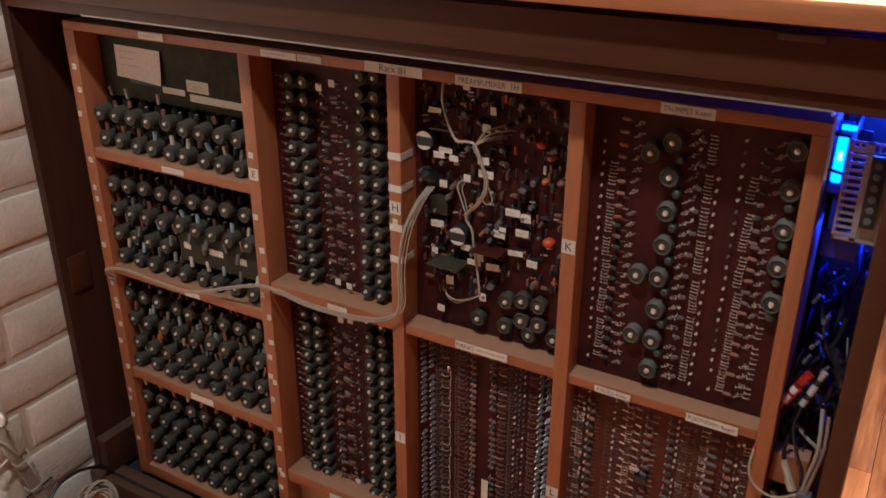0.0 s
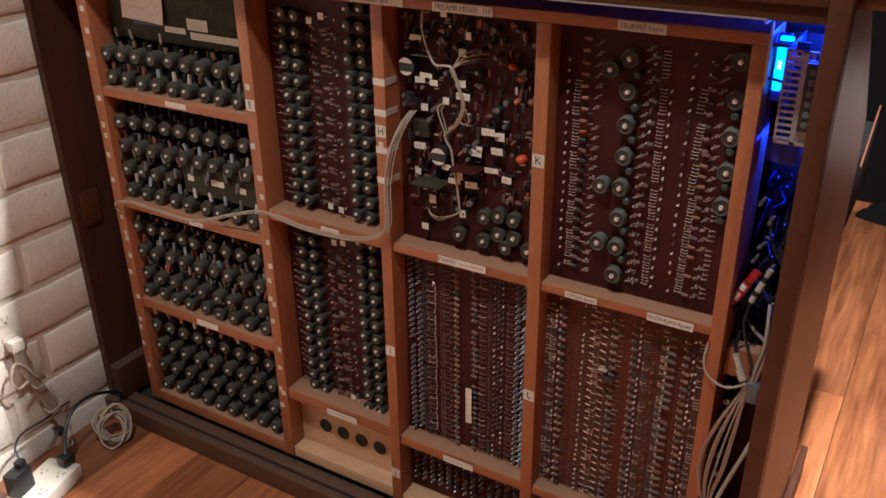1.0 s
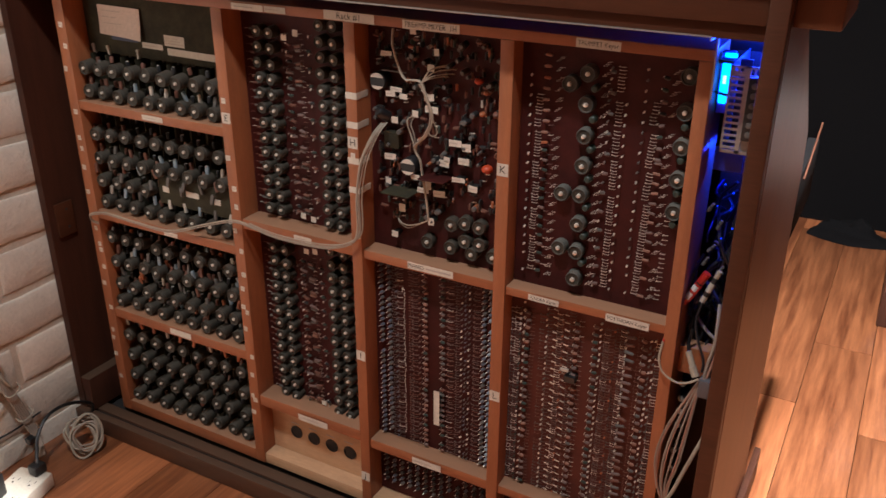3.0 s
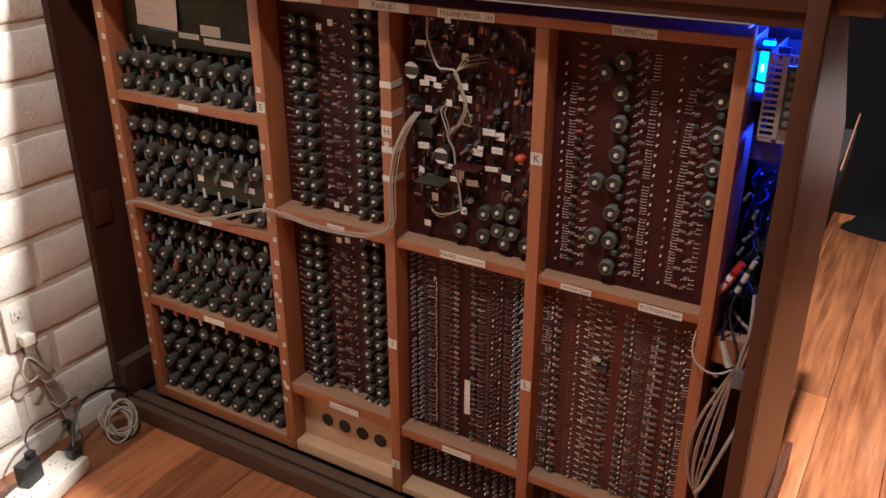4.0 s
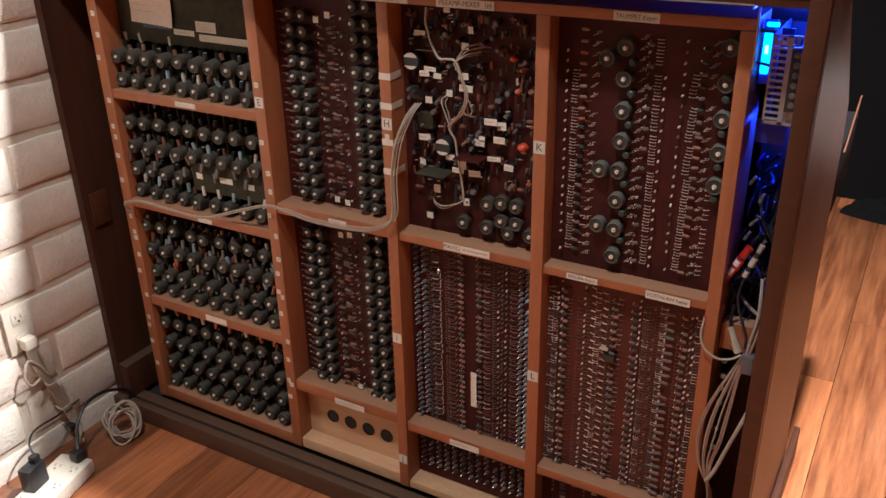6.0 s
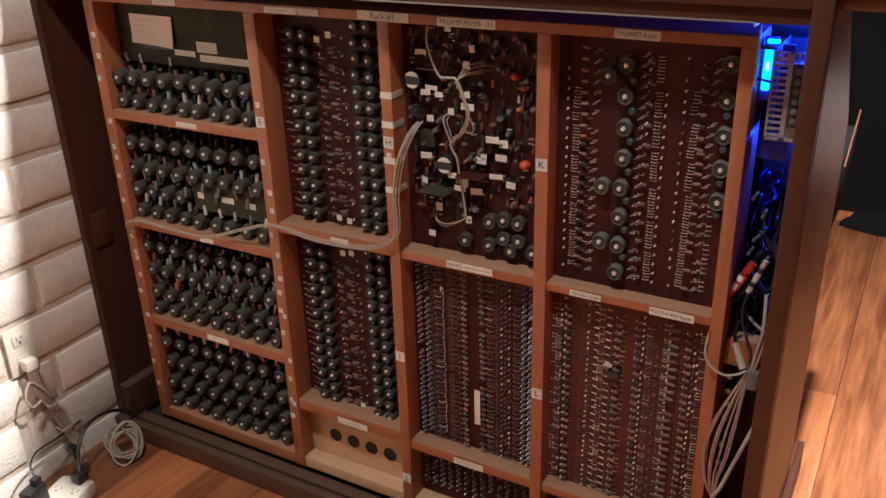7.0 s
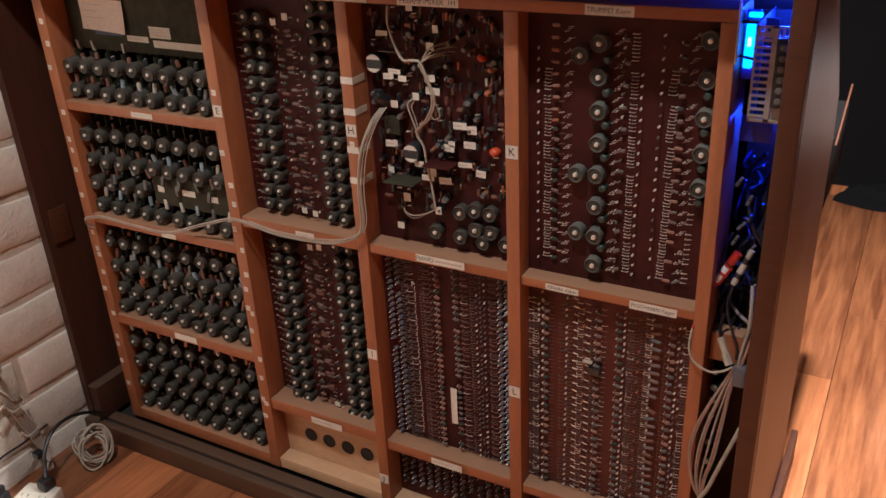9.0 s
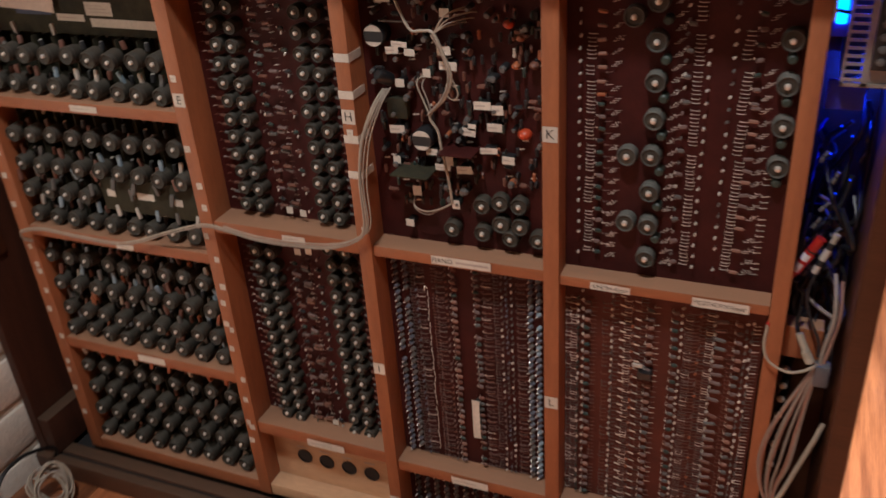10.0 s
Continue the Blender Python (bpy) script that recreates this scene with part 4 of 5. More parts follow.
part("slanted_card", Solid().soft_box(-0.170, -0.117, 0.012, 0.057, 0.833, 0.8355, board_red, 0.0006), mixer, "maroon daughter card standing out of the board")
part("square_module", Solid().soft_box(-0.258, -0.226, 0.042, 0.057, 0.872, 0.903, board_green, 0.002), mixer, "dark square module")
part("bus_bar", Solid().box(-0.255, -0.205, 0.036, 0.0385, 1.0155, 1.0175, c_grey).box(-0.254, -0.252, 0.0385, 0.058, 1.0155, 1.0175, c_grey), mixer)
for x, z, w, h in ((-0.247, 1.046, 0.011, 0.004), (-0.232, 0.928, 0.007, 0.006), (-0.157, 1.030, 0.007, 0.006), (-0.161, 0.978, 0.010, 0.006), (-0.156, 0.957, 0.013, 0.006),
                   (-0.108, 0.903, 0.0125, 0.006), (-0.086, 0.898, 0.0085, 0.007), (-0.091, 0.872, 0.011, 0.006), (-0.072, 0.824, 0.009, 0.006), (-0.101, 0.836, 0.013, 0.0045),
                   (-0.248, 0.808, 0.006, 0.006), (-0.236, 0.703, 0.007, 0.006), (-0.219, 0.760, 0.007, 0.008), (-0.157, 0.744, 0.006, 0.007), (-0.189, 0.945, 0.006, 0.006),
                   (-0.213, 0.973, 0.008, 0.005), (-0.240, 0.975, 0.010, 0.005), (-0.228, 0.984, 0.012, 0.004), (-0.130, 0.862, 0.010, 0.006), (-0.125, 0.870, 0.006, 0.005), (-0.243, 0.857, 0.012, 0.006),
                   (-0.163, 0.815, 0.006, 0.008), (-0.174, 0.803, 0.012, 0.005), (-0.140, 0.802, 0.012, 0.006), (-0.190, 0.826, 0.009, 0.005), (-0.146, 1.058, 0.005, 0.006), (-0.192, 1.088, 0.006, 0.004)):
    t = label(x - w, x + w, z - h, z + h, y=0.0395, tilt=rng.uniform(-4, 4), bars=1 if w > 0.008 else 0, label_text="small white paper tag stuck among circuit parts", name="paper_tag")
    part("foot", Solid().box(-w * 0.7, w * 0.7, 0.0002, 0.0183, -h * 0.7, h * 0.7, c_black), t)
    t.matrix_basis = seated @ t.matrix_basis
mixer.matrix_basis = seated

# ---- wires ----
w = Solid()
w.tube([(-0.227, 0.030, 1.092), (-0.222, 0.020, 1.065), (-0.207, 0.012, 1.035), (-0.193, 0.010, 1.013), (-0.178, 0.012, 1.012), (-0.162, 0.012, 1.010), (-0.150, 0.012, 0.985),
        (-0.140, 0.014, 0.950), (-0.152, 0.014, 0.918), (-0.176, 0.014, 0.892), (-0.166, 0.016, 0.868), (-0.163, 0.018, 0.839), (-0.157, 0.022, 0.79), (-0.155, 0.026, 0.752)], 0.0021, cream_wire)
w.tube([(-0.164, 0.010, 1.008), (-0.152, 0.013, 0.983), (-0.143, 0.012, 0.950), (-0.154, 0.012, 0.920), (-0.178, 0.012, 0.893)], 0.0017, grey_wire)
w.tube([(-0.176, 0.014, 0.894), (-0.186, 0.018, 0.912), (-0.196, 0.022, 0.935), (-0.192, 0.035, 0.942)], 0.0012, cream_wire)
w.tube([(-0.172, 0.014, 0.894), (-0.180, 0.018, 0.915), (-0.188, 0.022, 0.932), (-0.186, 0.035, 0.944)], 0.0010, grey_wire)
for dx, dz in ((0.036, 0.030), (0.028, 0.026), (0.040, 0.016), (0.030, 0.010), (0.044, 0.024)):
    w.tube([(-0.160, 0.012, 1.010), (-0.160 + dx * 0.5, 0.012, 1.010 + dz * 0.8), (-0.160 + dx, 0.03, 1.010 + dz), (-0.158 + dx * 1.1, 0.05, 1.006 + dz)], 0.0010, cream_wire, 5)
w.tube([(-0.140, 0.014, 0.950), (-0.132, 0.016, 0.925), (-0.142, 0.014, 0.918), (-0.150, 0.016, 0.930), (-0.148, 0.030, 0.945)], 0.0010, cream_wire, 5)
w.tube([(-0.155, 0.026, 0.752), (-0.170, 0.018, 0.745), (-0.195, 0.016, 0.738), (-0.215, 0.020, 0.745), (-0.222, 0.045, 0.758)], 0.0012, cream_wire, 5)
w.tube([(-0.155, 0.026, 0.752), (-0.172, 0.020, 0.742), (-0.195, 0.018, 0.732), (-0.216, 0.022, 0.740), (-0.225, 0.045, 0.752)], 0.0010, grey_wire, 5)
solo("wire_harness", w, "cream twisted wire harness hanging across the mixer board", "wire")

w = Solid()
way = [(-1.022, -0.004, 0.578), (-1.034, -0.013, 0.588), (-1.028, -0.018, 0.604), (-0.995, -0.014, 0.613), (-0.960, -0.012, 0.614), (-0.889, -0.012, 0.611), (-0.784, -0.012, 0.612), (-0.680, -0.012, 0.648),
       (-0.599, -0.014, 0.675), (-0.553, -0.014, 0.674), (-0.495, -0.014, 0.665), (-0.424, -0.014, 0.664), (-0.355, -0.014, 0.670), (-0.305, -0.014, 0.690), (-0.287, -0.014, 0.716), (-0.287, -0.012, 0.785),
       (-0.277, -0.010, 0.852), (-0.258, 0.000, 0.903), (-0.248, 0.020, 0.925)]
for k, (dx, dz, r, m) in enumerate(((0, 0, 0.0017, cream_wire), (0.001, -0.0036, 0.0015, grey_wire))):
    w.tube([(x + dx, yy - 0.001 * k, z + dz) for x, yy, z in way], r, m)
for k in range(3):
    w.tube([(x + (0.0035 + 0.0046 * k + 0.0012 * math.sin(i * 1.7 + k)) * (1 if i > 4 else 0.2), yy - 0.001 * (k % 2), z + (0.004 if i < 4 else 0.001 * k) - (0.003 * k if i < 4 else 0)) for i, (x, yy, z) in enumerate(way[9:])], 0.0012,
           (cream_wire, grey_wire)[k % 2], 6)
solo("cable_run", w, "cream-grey cable slung across the front of the rack", "cable")
conn = Solid().lathe([(0.010, 0), (0.010, 0.022), (0.007, 0.026)], [black_plastic], pose(-0.243, 0.034, 0.934, 60, 0, -25), 12)
solo("cable_connector", conn, "black round plug at the end of the cable", "plug")

# ---- inside the case, beside the rack ----
supply = thing("power_supply", "silver metal power supply with slotted grille and blue glow", "power supply")
body = Solid()
x0, x1, z0, z1, yf = 0.341, 0.440, 0.966, 1.094, 0.026
for a, b, c, d in ((x0, x0 + 0.003, z0, z1), (x0 + 0.021, x0 + 0.028, z0, z1), (x0, x0 + 0.055, z0, z0 + 0.004), (x0, x0 + 0.055, z1 - 0.003, z1)):
    body.box(a, b, yf, yf + 0.0015, c, d, steel)
for i in range(13):
    zz = z0 + 0.006 + i * 0.0092
    body.box(x0 + 0.003, x0 + 0.021, yf, yf + 0.0015, zz, zz + 0.0036, steel)
for i in range(7):
    body.box(x0 + 0.003 + 0.0075 * i, x0 + 0.006 + 0.0075 * i, yf - 0.0004, yf + 0.0011, z1 - 0.012, z1 - 0.003, steel)
body.box(x0, x0 + 0.055, yf - 0.0004, yf + 0.0011, z1 - 0.015, z1 - 0.012, steel)
body.box(x0 + 0.028, x0 + 0.055, yf + 0.003, yf + 0.0045, z0, z1 - 0.015, steel)
body.box(x0, x0 + 0.0015, yf + 0.0015, 0.16, z0, z1, steel)
body.box(x0, x0 + 0.055, yf + 0.0015, 0.16, z0 - 0.0015, z0, steel)
body.box(x0 + 0.003, x0 + 0.021, yf + 0.05, yf + 0.052, z0, z1, c_black)
part("case", body, supply, "slotted silver sheet metal")
term = Solid().soft_box(x0 + 0.0285, x0 + 0.046, yf - 0.008, yf + 0.003, z0 + 0.022, z1 - 0.014, c_black, 0.001)
part("terminal_block", term, supply, "black terminal block")
for i in range(6):
    part("terminal_screw", Solid().lathe([(0.0045, 0), (0.0045, 0.002), (0.002, 0.0026)], [c_grey], pose(x0 + 0.0375, yf - 0.008, z0 + 0.032 + i * 0.0142, 90), 10), supply)
block("mounting_board", 0.3235, 0.3965, 0.165, 0.178, 0.03, 1.13, console_rail, console, "dark inner board", 0.001)

lamp = thing("blue_indicator", "glowing blue lamp tube beside the power supply", "lamp")
part("tube", Solid().soft_box(0.3265, 0.3385, 0.034, 0.042, 1.034, 1.094, blue_light, 0.003), lamp)
part("cap", Solid().soft_box(0.328, 0.346, 0.034, 0.040, 1.1015, 1.1085, blue_light, 0.0025), lamp)
part("core", Solid().soft_box(0.3305, 0.3352, 0.0325, 0.0345, 1.064, 1.076, blue_core, 0.0009), lamp, "white-hot heart of the blue lamp")
part("bulb_clip", Solid().rod((0.322, 0.03, 1.052), (0.344, 0.028, 1.049), 0.0020, c_black), lamp)
part("clip", Solid().box(0.322, 0.342, 0.03, 0.044, 1.0945, 1.0985, c_black), lamp)
part("holder", Solid().soft_box(0.324, 0.342, 0.043, 0.050, 1.018, 1.110, blue_card, 0.001), lamp)
# extra point light above the supply, set off from the tube, spreads its blue
glow = bpy.data.lights.new("blue_indicator_light", "POINT")
glow.energy, glow.color, glow.shadow_soft_size = 3.2, (0.004, 0.03, 1.0), 0.012
for x, z in ((0.352, 0.905), (0.366, 0.893), (0.345, 0.868), (0.372, 0.835), (0.358, 0.815)):
    part("small_indicator", Solid().lathe([(0.0011, 0), (0.0011, 0.003), (0.0006, 0.004)], [blue_spark], pose(x, 0.06, z, 90), 8), lamp, "tiny blue signal light")
new("blue_indicator_light", glow).location = (0.3640, 0.100, 1.1160)
# added blue fill under the supply, where no lamp stands
low_fill = bpy.data.lights.new("blue_tube_light", "POINT")
low_fill.energy, low_fill.color, low_fill.shadow_soft_size = 1.7, (0.004, 0.03, 1.0), 0.008
new("blue_tube_light", low_fill).location = (0.3660, 0.120, 0.958)
solo("blue_card_plate", Solid().soft_box(0.329, 0.372, 0.060, 0.064, 0.925, 0.962, blue_card, 0.001), "blue plastic plate under the power supply", "plate")

rng = random.Random(31)
w = Solid()
for i in range(34):
    x, z, yy = rng.uniform(0.330, 0.388), rng.uniform(0.68, 0.95), rng.uniform(0.05, 0.14)
    pts = [(x, yy, z)]
    for k in range(4):
        x = min(0.390, max(0.328, x + rng.uniform(-0.03, 0.03)))
        z -= rng.uniform(0.01, 0.06)
        pts.append((x, min(0.155, max(0.03, yy + rng.uniform(-0.03, 0.03))), max(z, 0.12)))
    w.tube(pts, rng.uniform(0.0015, 0.004), rng.choice([dark_wire, dark_wire, dark_wire, blue_wire, grey_wire if i % 4 == 0 else dark_wire]), 6, 6)
tag = solo("cable_tangle", w, "tangle of dark cables in the open side of the case", "cables", kind="stuff")
for x, z, a in ((0.334, 0.862, 60), (0.352, 0.835, 40), (0.343, 0.795, 75), (0.338, 0.770, 50), (0.362, 0.760, 60), (0.336, 0.700, 50)):
    solo("cable_end", Solid().lathe([(0.003, 0), (0.003, 0.008), (0.0024, 0.010), (0.0024, 0.016)], [c_grey, c_black, c_grey], pose(x, 0.045, z, 0, a * 0.5, 0), 10),
         "pale wrapped cable end in the tangle", "cable end", "cable ends")
plug = thing("red_plug", "red cable plug wrapped with white tape", "plug")
a, b = Vector((0.350, 0.030, 0.764)), Vector((0.320, 0.028, 0.705))
for name, f0, f1, r, m in (("shell", 0.0, 0.30, 0.0066, red_plastic), ("collar", 0.30, 0.345, 0.0058, c_black), ("ring", 0.345, 0.40, 0.0064, red_plastic), ("wrap", 0.40, 0.56, 0.0062, white_tape),
                           ("ring", 0.56, 0.63, 0.0064, red_plastic), ("wrap", 0.63, 0.84, 0.0060, white_tape), ("sleeve", 0.84, 1.0, 0.0054, red_plastic)):
    part(name, Solid().rod(a.lerp(b, f0), a.lerp(b, f1), r, m, 12), plug)
part("stripe", Solid().rod(a.lerp(b, 0.40) + Vector((0.0052, -0.0035, 0)), a.lerp(b, 0.90) + Vector((0.0050, -0.0028, 0)), 0.0024, red_plastic, 8), plug, "red stripe along the white wrap")
tail = Solid().tube([b, (0.316, 0.024, 0.694), (0.311, 0.018, 0.680)], 0.0018, white_tape)
tail.tube([(0.311, 0.018, 0.682), (0.306, 0.008, 0.660), (0.301, 0.000, 0.640)], 0.0024, red_plastic)
tail.tube([(0.301, 0.000, 0.642), (0.300, -0.008, 0.612), (0.309, -0.010, 0.590), (0.332, -0.010, 0.578), (0.352, -0.008, 0.582), (0.366, -0.006, 0.592)], 0.0019, cream_wire)
part("lead", tail, plug, "thin cream lead")
jack = thing("wrapped_plug", "white and black wrapped cable plug", "plug")
a, b = Vector((0.368, 0.034, 0.770)), Vector((0.348, 0.030, 0.713))
for name, f0, f1, r, m in (("tip", 0.0, 0.22, 0.0042, cream_wire), ("collar", 0.22, 0.38, 0.0046, c_black), ("wrap", 0.38, 0.66, 0.0050, c_pale), ("collar", 0.66, 0.80, 0.0049, c_black), ("wrap", 0.80, 1.0, 0.0046, c_pale)):
    part(name, Solid().rod(a.lerp(b, f0), a.lerp(b, f1), r, m, 10), jack)
w = Solid()
w.tube([(0.349, 0.027, 0.713), (0.344, 0.024, 0.68), (0.352, 0.018, 0.65), (0.366, 0.012, 0.62), (0.368, 0.008, 0.598)], 0.0022, dark_wire)
w.tube([(0.374, 0.04, 0.71), (0.379, 0.020, 0.68), (0.380, 0.012, 0.65), (0.374, 0.010, 0.61), (0.372, 0.006, 0.585)], 0.0028, grey_wire)
w.tube([(0.384, 0.04, 0.70), (0.387, 0.020, 0.66), (0.382, 0.012, 0.62), (0.376, 0.006, 0.585)], 0.0024, pink_wire)
w.tube([(0.340, 0.03, 0.66), (0.338, 0.024, 0.63), (0.352, 0.012, 0.60)], 0.003, black_plastic)
solo("lead_loom", w, "grey and pink leads gathered beside the rack", "cables", kind="stuff")
solo("white_connector", Solid().rod((0.341, 0.012, 0.628), (0.360, 0.000, 0.592), 0.0052, cream_wire, 8).rod((0.352, 0.004, 0.607), (0.360, 0.000, 0.592), 0.0064, cream_wire, 8), "off-white multi-way cable connector", "connector")
solo("grey_tape_wrap", Solid().soft_box(0.366, 0.386, -0.004, 0.016, 0.556, 0.590, grey_tape, 0.004), "piece of grey tape holding the leads", "tape")
solo("wood_offcut", Solid().soft_box(0.3235, 0.372, 0.030, 0.060, 0.575, 0.625, rack_wood, 0.002), "brown wooden offcut inside the case", "block")
w = Solid()
for k in range(7):
    o = (-0.016, -0.0135, -0.006, -0.0035, 0.003, 0.009, 0.0115)[k]
    w.tube([(0.372 + 0.0012 * (k - 3), 0.002, 0.590), (0.362 + o * 0.5, 0.000, 0.556), (0.346 + o * 1.3, -0.003, 0.480), (0.338 + o * 1.5, -0.004 - 0.001 * k, 0.420), (0.334 + o * 0.9, -0.004, 0.368),
            (0.338 + o * 0.4, -0.002, 0.332), (0.346, 0.010, 0.30 - 0.012 * k), (0.352, 0.03, 0.22 - 0.012 * k)], 0.0015 + 0.0003 * (k % 3), (grey_wire, pink_wire, grey_wire, pink_wire)[k % 4], 6)
w.tube([(0.338, -0.004, 0.325), (0.350, -0.006, 0.352), (0.366, -0.004, 0.408), (0.382, 0.000, 0.462), (0.390, 0.006, 0.489)], 0.0036, cream_wire)
solo("wire_bundle", w, "drooping bundle of cream and pink wires", "wires", kind="stuff")
for z in (0.54, 0.51, 0.485, 0.455, 0.40, 0.36):
    solo("terminal", Solid().lathe([(0.006, 0), (0.006, 0.03), (0.004, 0.034)], [c_black, tin], pose(0.338, 0.08, z, 90, 0, -10), 10), "dark terminal on the inner side of the case", "terminal", "terminals inside the case")

# ---- by the brick wall ----
outlet = thing("wall_outlet", "ivory double wall outlet on the painted brick", "outlet")
part("cover_plate", Solid().soft_box(-1.1635, -1.1580, -0.299, -0.230, 0.298, 0.415, white_plastic, 0.002), outlet)
for zc in (0.385, 0.329):
    part("socket", Solid().soft_box(-1.1575, -1.1555, -0.281, -0.248, zc - 0.015, zc + 0.015, white_plastic, 0.0015), outlet)
    part("slots", Solid().box(-1.1556, -1.1550, -0.272, -0.2705, zc - 0.001, zc + 0.008, ink).box(-1.1556, -1.1550, -0.259, -0.2575, zc - 0.001, zc + 0.007, ink).box(-1.1556, -1.1550, -0.267, -0.262, zc - 0.010, zc - 0.005, ink), outlet)
cord = thing("extension_cord", "grey-beige power cord tied in a bundle below the outlet", "cord")
part("plug", Solid().soft_box(-1.155, -1.128, -0.280, -0.249, 0.310, 0.338, white_plastic, 0.006), cord, "moulded ivory plug")
c = Solid()
for k in range(5):
    o = 0.005 * (k - 2)
    c.tube([(-1.135, -0.265 + o, 0.315), (-1.138, -0.262 + o, 0.270), (-1.135, -0.240 + o, 0.200), (-1.130, -0.217 + o, 0.115), (-1.112, -0.212 + o * 0.6, 0.060), (-1.075, -0.235 + o * 0.5, 0.045)], 0.0034, grey_wire, 7)
c.tube([(-1.138, -0.255, 0.225), (-1.128, -0.290, 0.225), (-1.126, -0.302, 0.255), (-1.130, -0.285, 0.285), (-1.132, -0.262, 0.268), (-1.128, -0.240, 0.228)], 0.0030, cream_wire, 7)
part("cable", c, cord)
part("tie", Solid().tube([(-1.140, -0.255, 0.213), (-1.122, -0.250, 0.205), (-1.122, -0.222, 0.213), (-1.140, -0.215, 0.222)], 0.0018, cream_wire), cord)
part("tie", Solid().tube([(-1.138, -0.240, 0.135), (-1.120, -0.235, 0.128), (-1.120, -0.205, 0.136), (-1.138, -0.200, 0.142)], 0.0018, cream_wire), cord)

strip = thing("power_strip", "ivory power strip with rows of outlets on the floor", "power strip", x=-1.050, y=-0.272, z=0.0)
strip.rotation_euler = (0, 0, radians(14))
part("housing", Solid().soft_box(-0.044, 0.044, -0.34, 0.0, 0.002, 0.040, white_plastic, 0.005), strip)
for i in range(5):
    for sx in (-0.022, 0.022):
        yy = -0.045 - 0.058 * i
        part("outlet_slots", Solid().box(sx - 0.008, sx - 0.0065, yy, yy + 0.008, 0.0400, 0.0405, ink).box(sx + 0.0065, sx + 0.008, yy, yy + 0.008, 0.0400, 0.0405, ink).box(sx - 0.002, sx + 0.002, yy - 0.010, yy - 0.006, 0.0400, 0.0405, ink), strip)
bp = thing("black_plug", "black plug standing in the power strip", "plug")
part("body", Solid().soft_box(-1.050, -1.020, -0.294, -0.262, 0.040, 0.066, black_plastic, 0.006), bp)
part("cable", Solid().tube([(-1.036, -0.276, 0.060), (-1.050, -0.262, 0.080), (-1.066, -0.240, 0.110), (-1.078, -0.200, 0.134), (-1.084, -0.150, 0.134), (-1.090, -0.100, 0.112), (-1.100, -0.060, 0.080), (-1.11, -0.052, 0.05)], 0.0042, black_plastic), bp)
wart = thing("power_adapter", "black plug-in power adapter standing in the power strip", "adapter")
part("body", Solid().soft_box(-0.017, 0.017, -0.026, 0.026, 0.0, 0.058, black_plastic, 0.005), wart)
part("boot", Solid().soft_box(-0.009, 0.009, 0.004, 0.024, 0.0575, 0.074, black_plastic, 0.003), wart)
wart.matrix_world = pose(-1.045, -0.388, 0.040, 0, 0, 14)
part("cable", Solid().tube([(0, 0.016, 0.070), (-0.02, 0.03, 0.090), (-0.04, 0.075, 0.092), (-0.042, 0.15, 0.078), (-0.055, 0.23, 0.060), (-0.085, 0.31, 0.030)], 0.0024, black_plastic), wart)
tagm = solo("cable_clip", Solid().soft_box(-1.098, -1.078, -0.255, -0.236, 0.085, 0.101, black_plastic, 0.003), "small black cable clip on a cord", "clip")

w = Solid()
rng = random.Random(41)
for k in range(9):
    r, cz = rng.uniform(0.032, 0.047), rng.uniform(0.040, 0.050)
    ox, oy, ph, tl = rng.uniform(-0.010, 0.010), rng.uniform(-0.012, 0.010), rng.uniform(0, 6), rng.uniform(-0.25, 0.25)
    sq, ln = rng.uniform(0.72, 1.0), rng.uniform(-0.35, 0.35)
    pts = []
    for i in range(11):
        t = ph + 2 * math.pi * i / 10
        u, v = r * sq * math.cos(t) + ln * r * math.sin(t), r * math.sin(t) + rng.uniform(-0.002, 0.002)
        pts.append((-1.045 + ox + 0.62 * u - 0.42 * v, -0.130 + oy + 0.76 * u + 0.30 * v, cz + 0.004 + 0.86 * v + 0.006 * math.sin(2 * t + tl * 9)))
    w.tube(pts, 0.0026, (cream_wire, cream_wire, grey_wire)[k % 3], 6, 5)
solo("cord_coil", w, "coil of cream cord leaning against the plinth", "cord", kind="stuff")

# ---- far side of the room ----
bench = thing("side_chest", "dark wooden chest with stepped base", "chest", x=0.66, y=1.56)
part("base", Solid().soft_box(-0.03, 0.62, -0.03, 0.50, 0.0, 0.125, console_wood, 0.006), bench)
part("body", Solid().soft_box(0.0, 0.60, 0.0, 0.48, 0.1255, 0.60, console_wood, 0.004), bench)
part("base_edge", Solid().soft_box(-0.025, 0.62, -0.025, 0.498, 0.1255, 0.136, side_wood, 0.003), bench)
throw = thing("fringed_throw", "striped woven throw with a grey fringe over the chest", "throw", x=0.66, y=1.56)
part("cloth", Solid().soft_box(-0.03, 0.40, -0.03, 0.40, 0.47, 0.64, white_tape, 0.012), throw)
part("stripe", Solid().soft_box(-0.033, 0.40, -0.033, 0.40, 0.575, 0.600, c_red, 0.004), throw, "red woven stripe")
part("stripe", Solid().soft_box(-0.033, 0.40, -0.033, 0.40, 0.545, 0.560, c_green, 0.004), throw, "green woven stripe")
part("stripe", Solid().soft_box(-0.033, 0.40, -0.033, 0.40, 0.490, 0.505, c_red, 0.004), throw, "red woven stripe")
fr = Solid()
rng = random.Random(51)
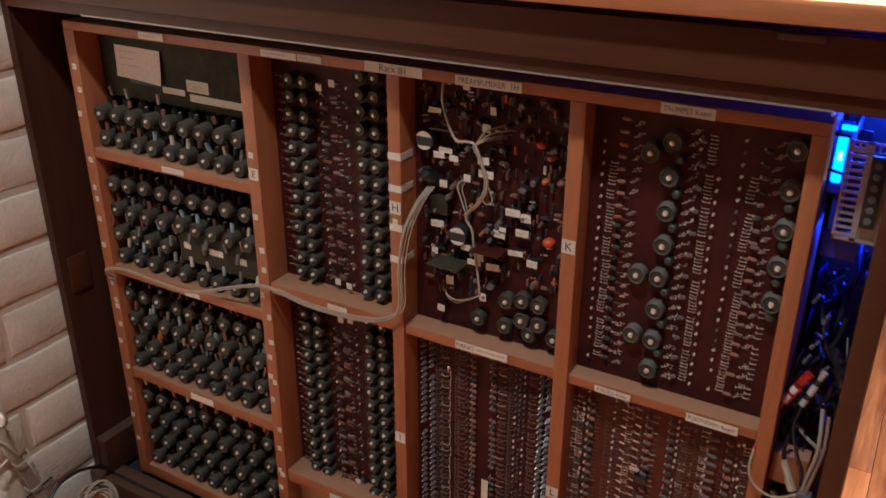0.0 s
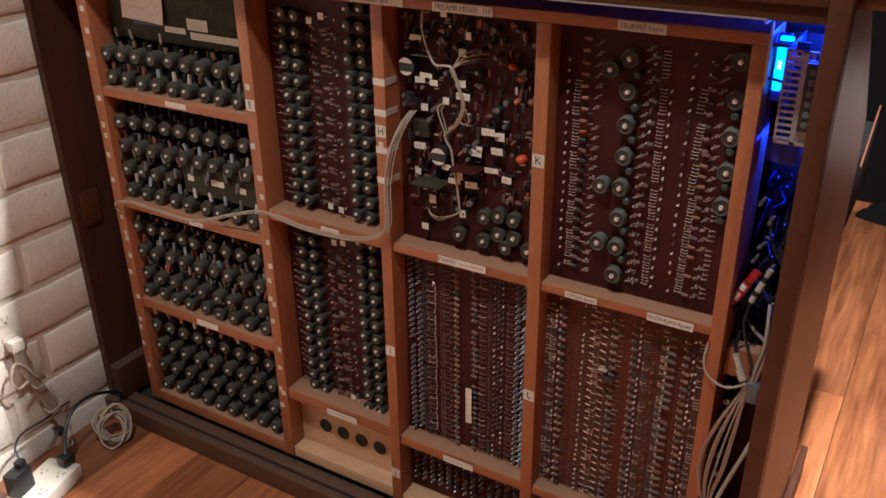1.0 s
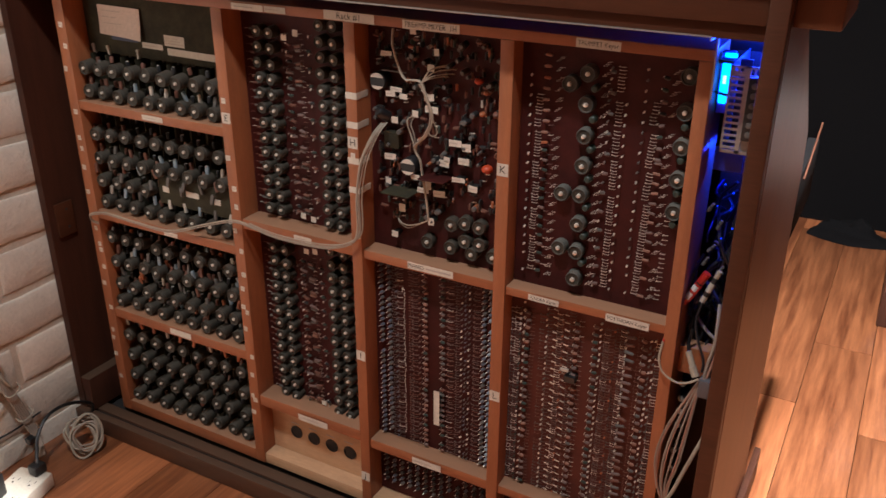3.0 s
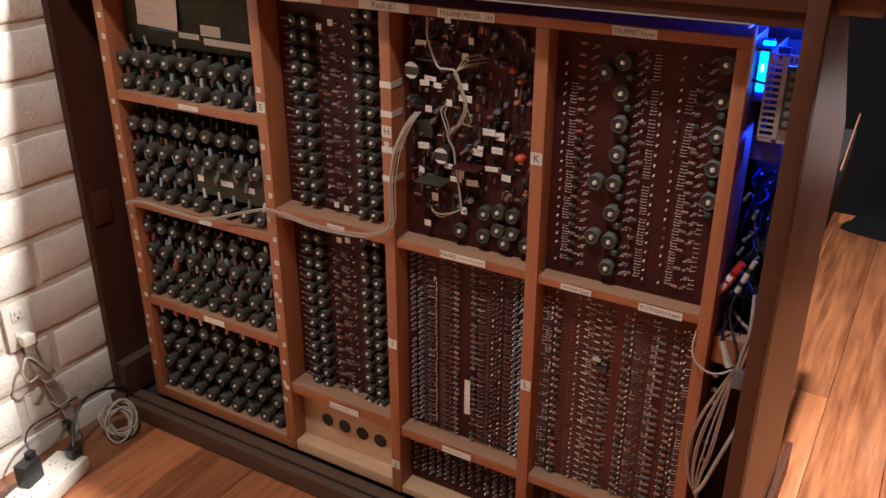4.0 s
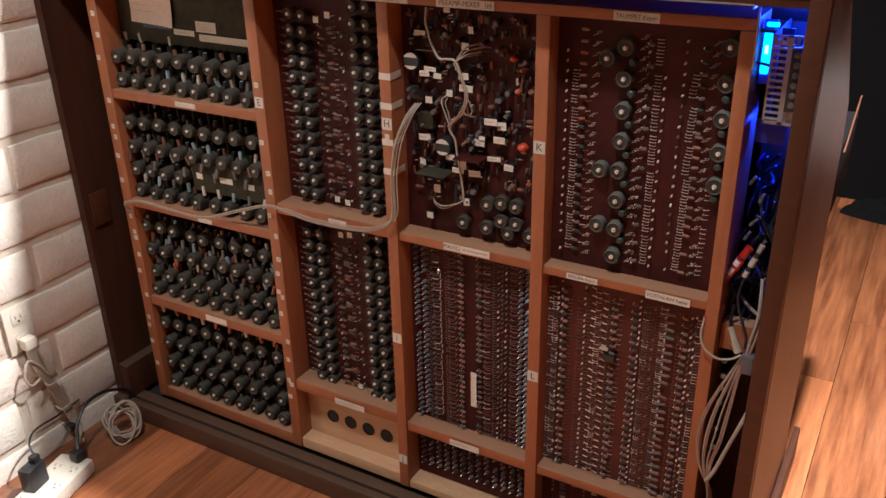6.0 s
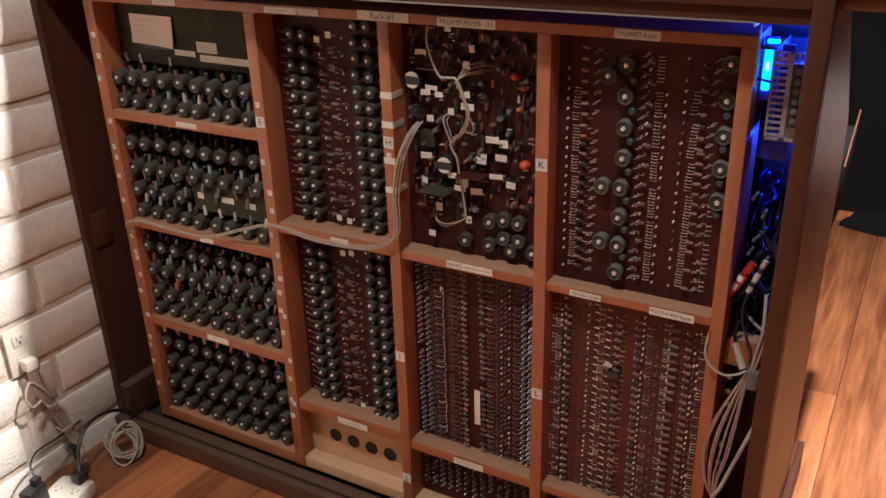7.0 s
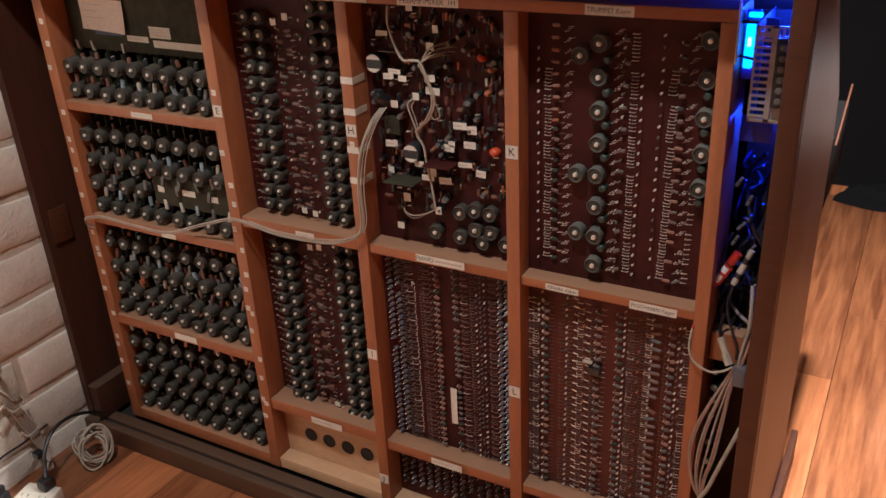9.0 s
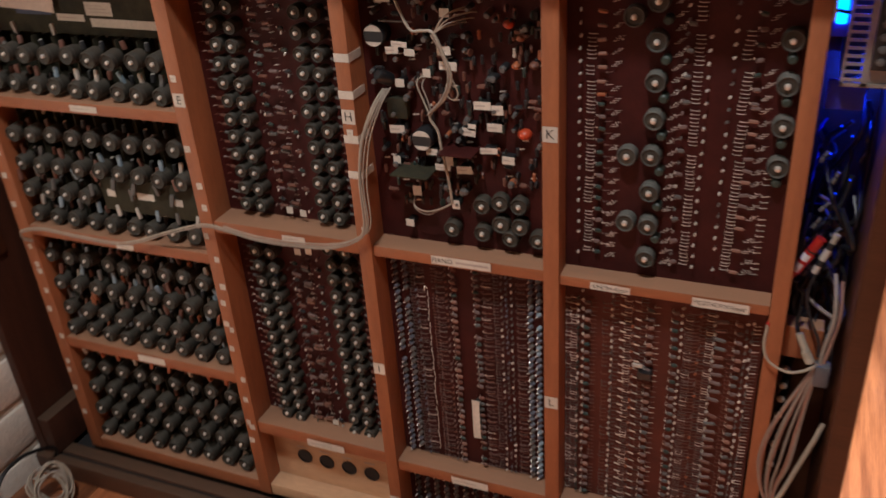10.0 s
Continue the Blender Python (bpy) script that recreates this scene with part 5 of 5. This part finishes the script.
for i in range(46):
    t = i / 46
    x, yy = (-0.035, 0.40 - t * 0.86) if t < 0.5 else (-0.035 + (t - 0.5) * 0.86, -0.035)
    fr.tube([(x, yy, 0.475), (x - 0.008 + rng.uniform(-0.01, 0.01), yy - 0.008, 0.445), (x + rng.uniform(-0.014, 0.006), yy + rng.uniform(-0.012, 0.004), 0.41 + rng.uniform(-0.01, 0.02))], 0.006, c_pale if i % 3 else c_grey, 5, 4)
part("fringe", fr, throw, "knotted grey fringe")
solo("white_cup", Solid().lathe([(0.028, 0), (0.034, 0.02), (0.036, 0.07), (0.040, 0.075), (0.036, 0.08)], [white_plastic], pose(0.69, 1.60, 0.6405), 18), "small white cup on the throw", "cup")
chain = Solid().tube([(0.655, 1.555, 0.41), (0.652, 1.550, 0.33), (0.648, 1.545, 0.26), (0.642, 1.540, 0.20)], 0.0035, tin)
for z in (0.26, 0.235, 0.21):
    chain.lathe([(0.008, -0.003), (0.010, 0.0), (0.008, 0.003)], [tin], pose(0.645, 1.545, z, 20, 30, 0), 8)
solo("metal_pendant", chain, "silver cord and charms hanging on the chest", "pendant")
bag = Solid()
rows, cols = 9, 16
pts = []
for j in range(rows):
    for i in range(cols):
        a, r = 2 * math.pi * i / cols, j / (rows - 1)
        q = Vector((math.cos(a) * r, math.sin(a) * r, 0))
        n = noise.noise(q * 2.3) + 0.5 * noise.noise(q * 6)
        pts.append((0.49 + q.x * (0.17 + 0.04 * n), 2.24 + q.y * (0.08 + 0.03 * n), max(0.001, 0.065 * (1 - r * r) * (1 + 0.7 * n) + 0.008 * n * (1 - r))))
# shade is put into the bag's near-black colour, as the lamp reaches it
bag.add(pts, [(j * cols + i, j * cols + (i + 1) % cols, (j + 1) * cols + (i + 1) % cols, (j + 1) * cols + i) for j in range(rows - 1) for i in range(cols)], unlit_black, True)
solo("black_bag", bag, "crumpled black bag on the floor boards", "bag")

# ---- brick wall ----
wall = solo("wall_west", Solid().box(-1.40, -1.172, -3.4, 2.72, -0.05, 3.0, mortar_paint), "white-painted brick wall with deep joints", "wall", kind="structure")


def brick_mesh(length, height, seed):
    """A rounded, slightly lumpy brick face with its sides, standing out along +x."""
    d = 0.013
    ys = [0, 0.004, 0.012] + [length * i / 5 for i in range(1, 5)] + [length - 0.012, length - 0.004, length]
    zs = [0, 0.004, 0.012, height * 0.5, height - 0.012, height - 0.004, height]
    v, f = [], []
    for j, z in enumerate(zs):
        for i, yy in enumerate(ys):
            ring = min(i, len(ys) - 1 - i, j, len(zs) - 1 - j)
            lump = noise.noise((yy * 9 + seed * 7, z * 16, seed * 3.1)) * 0.004
            v.append(((-d, -0.0035, 0.0)[min(ring, 2)] + (lump if ring else 0), yy + noise.noise((z * 20, seed, yy * 3)) * 0.005, z + noise.noise((yy * 10, seed * 2.0, z)) * 0.006))
    w = len(ys)
    for j in range(len(zs) - 1):
        for i in range(w - 1):
            f.append((j * w + i, j * w + i + 1, (j + 1) * w + i + 1, (j + 1) * w + i))
    s = Solid()
    s.add(v, f, brick_paint, True)
    return s.mesh("brick")


bricks = [brick_mesh(0.388, 0.105, k) for k in range(6)]
rng = random.Random(61)
for c in range(-1, 25):
    z = 0.063 + 0.1187 * c + 0.007
    if z + 0.105 > 3.0:
        break
    start = -0.187 if c % 2 == 1 else -0.300
    for k in range(-7, 3):
        yy = start + 0.4 * k + rng.uniform(-0.006, 0.006)
        part("brick", bricks[rng.randrange(6)], wall, at=pose(-1.1655 + rng.uniform(-0.002, 0.002), yy + 0.005, z + rng.uniform(-0.002, 0.002)))

# ---- floor boards ----
ground = solo("floor", Solid().box(-1.4, 3.4, -3.5, 4.3, -0.06, -0.020, under_floor), "reddish wide-board wooden floor", "floor", kind="structure")
PLANK = 0.1635


def plank_mesh(length):
    s = Solid()
    s.soft_box(0.0006, PLANK - 0.0006, 0.0006, length - 0.0006, -0.020, 0.0, plank_wood, 0.0012)
    return s.mesh("plank")


lengths = (0.78, 1.02, 1.31)
planks = [plank_mesh(v) for v in lengths]
rng = random.Random(71)
for i in range(-10, 18):
    x = 0.310 + PLANK * i
    yy = -3.4 - rng.uniform(0, 0.7)
    if i == 0:
        yy = 0.957 - (0.78 + 1.02 + 1.31 + 1.02 + 0.78)
        order = [0, 1, 2, 1, 0, 2, 1, 2]
    else:
        order = [rng.randrange(3) for _ in range(9)]
    for k in order:
        if yy > 4.2:
            break
        part("plank", planks[k], ground, at=pose(x, yy, 0))
        yy += lengths[k]
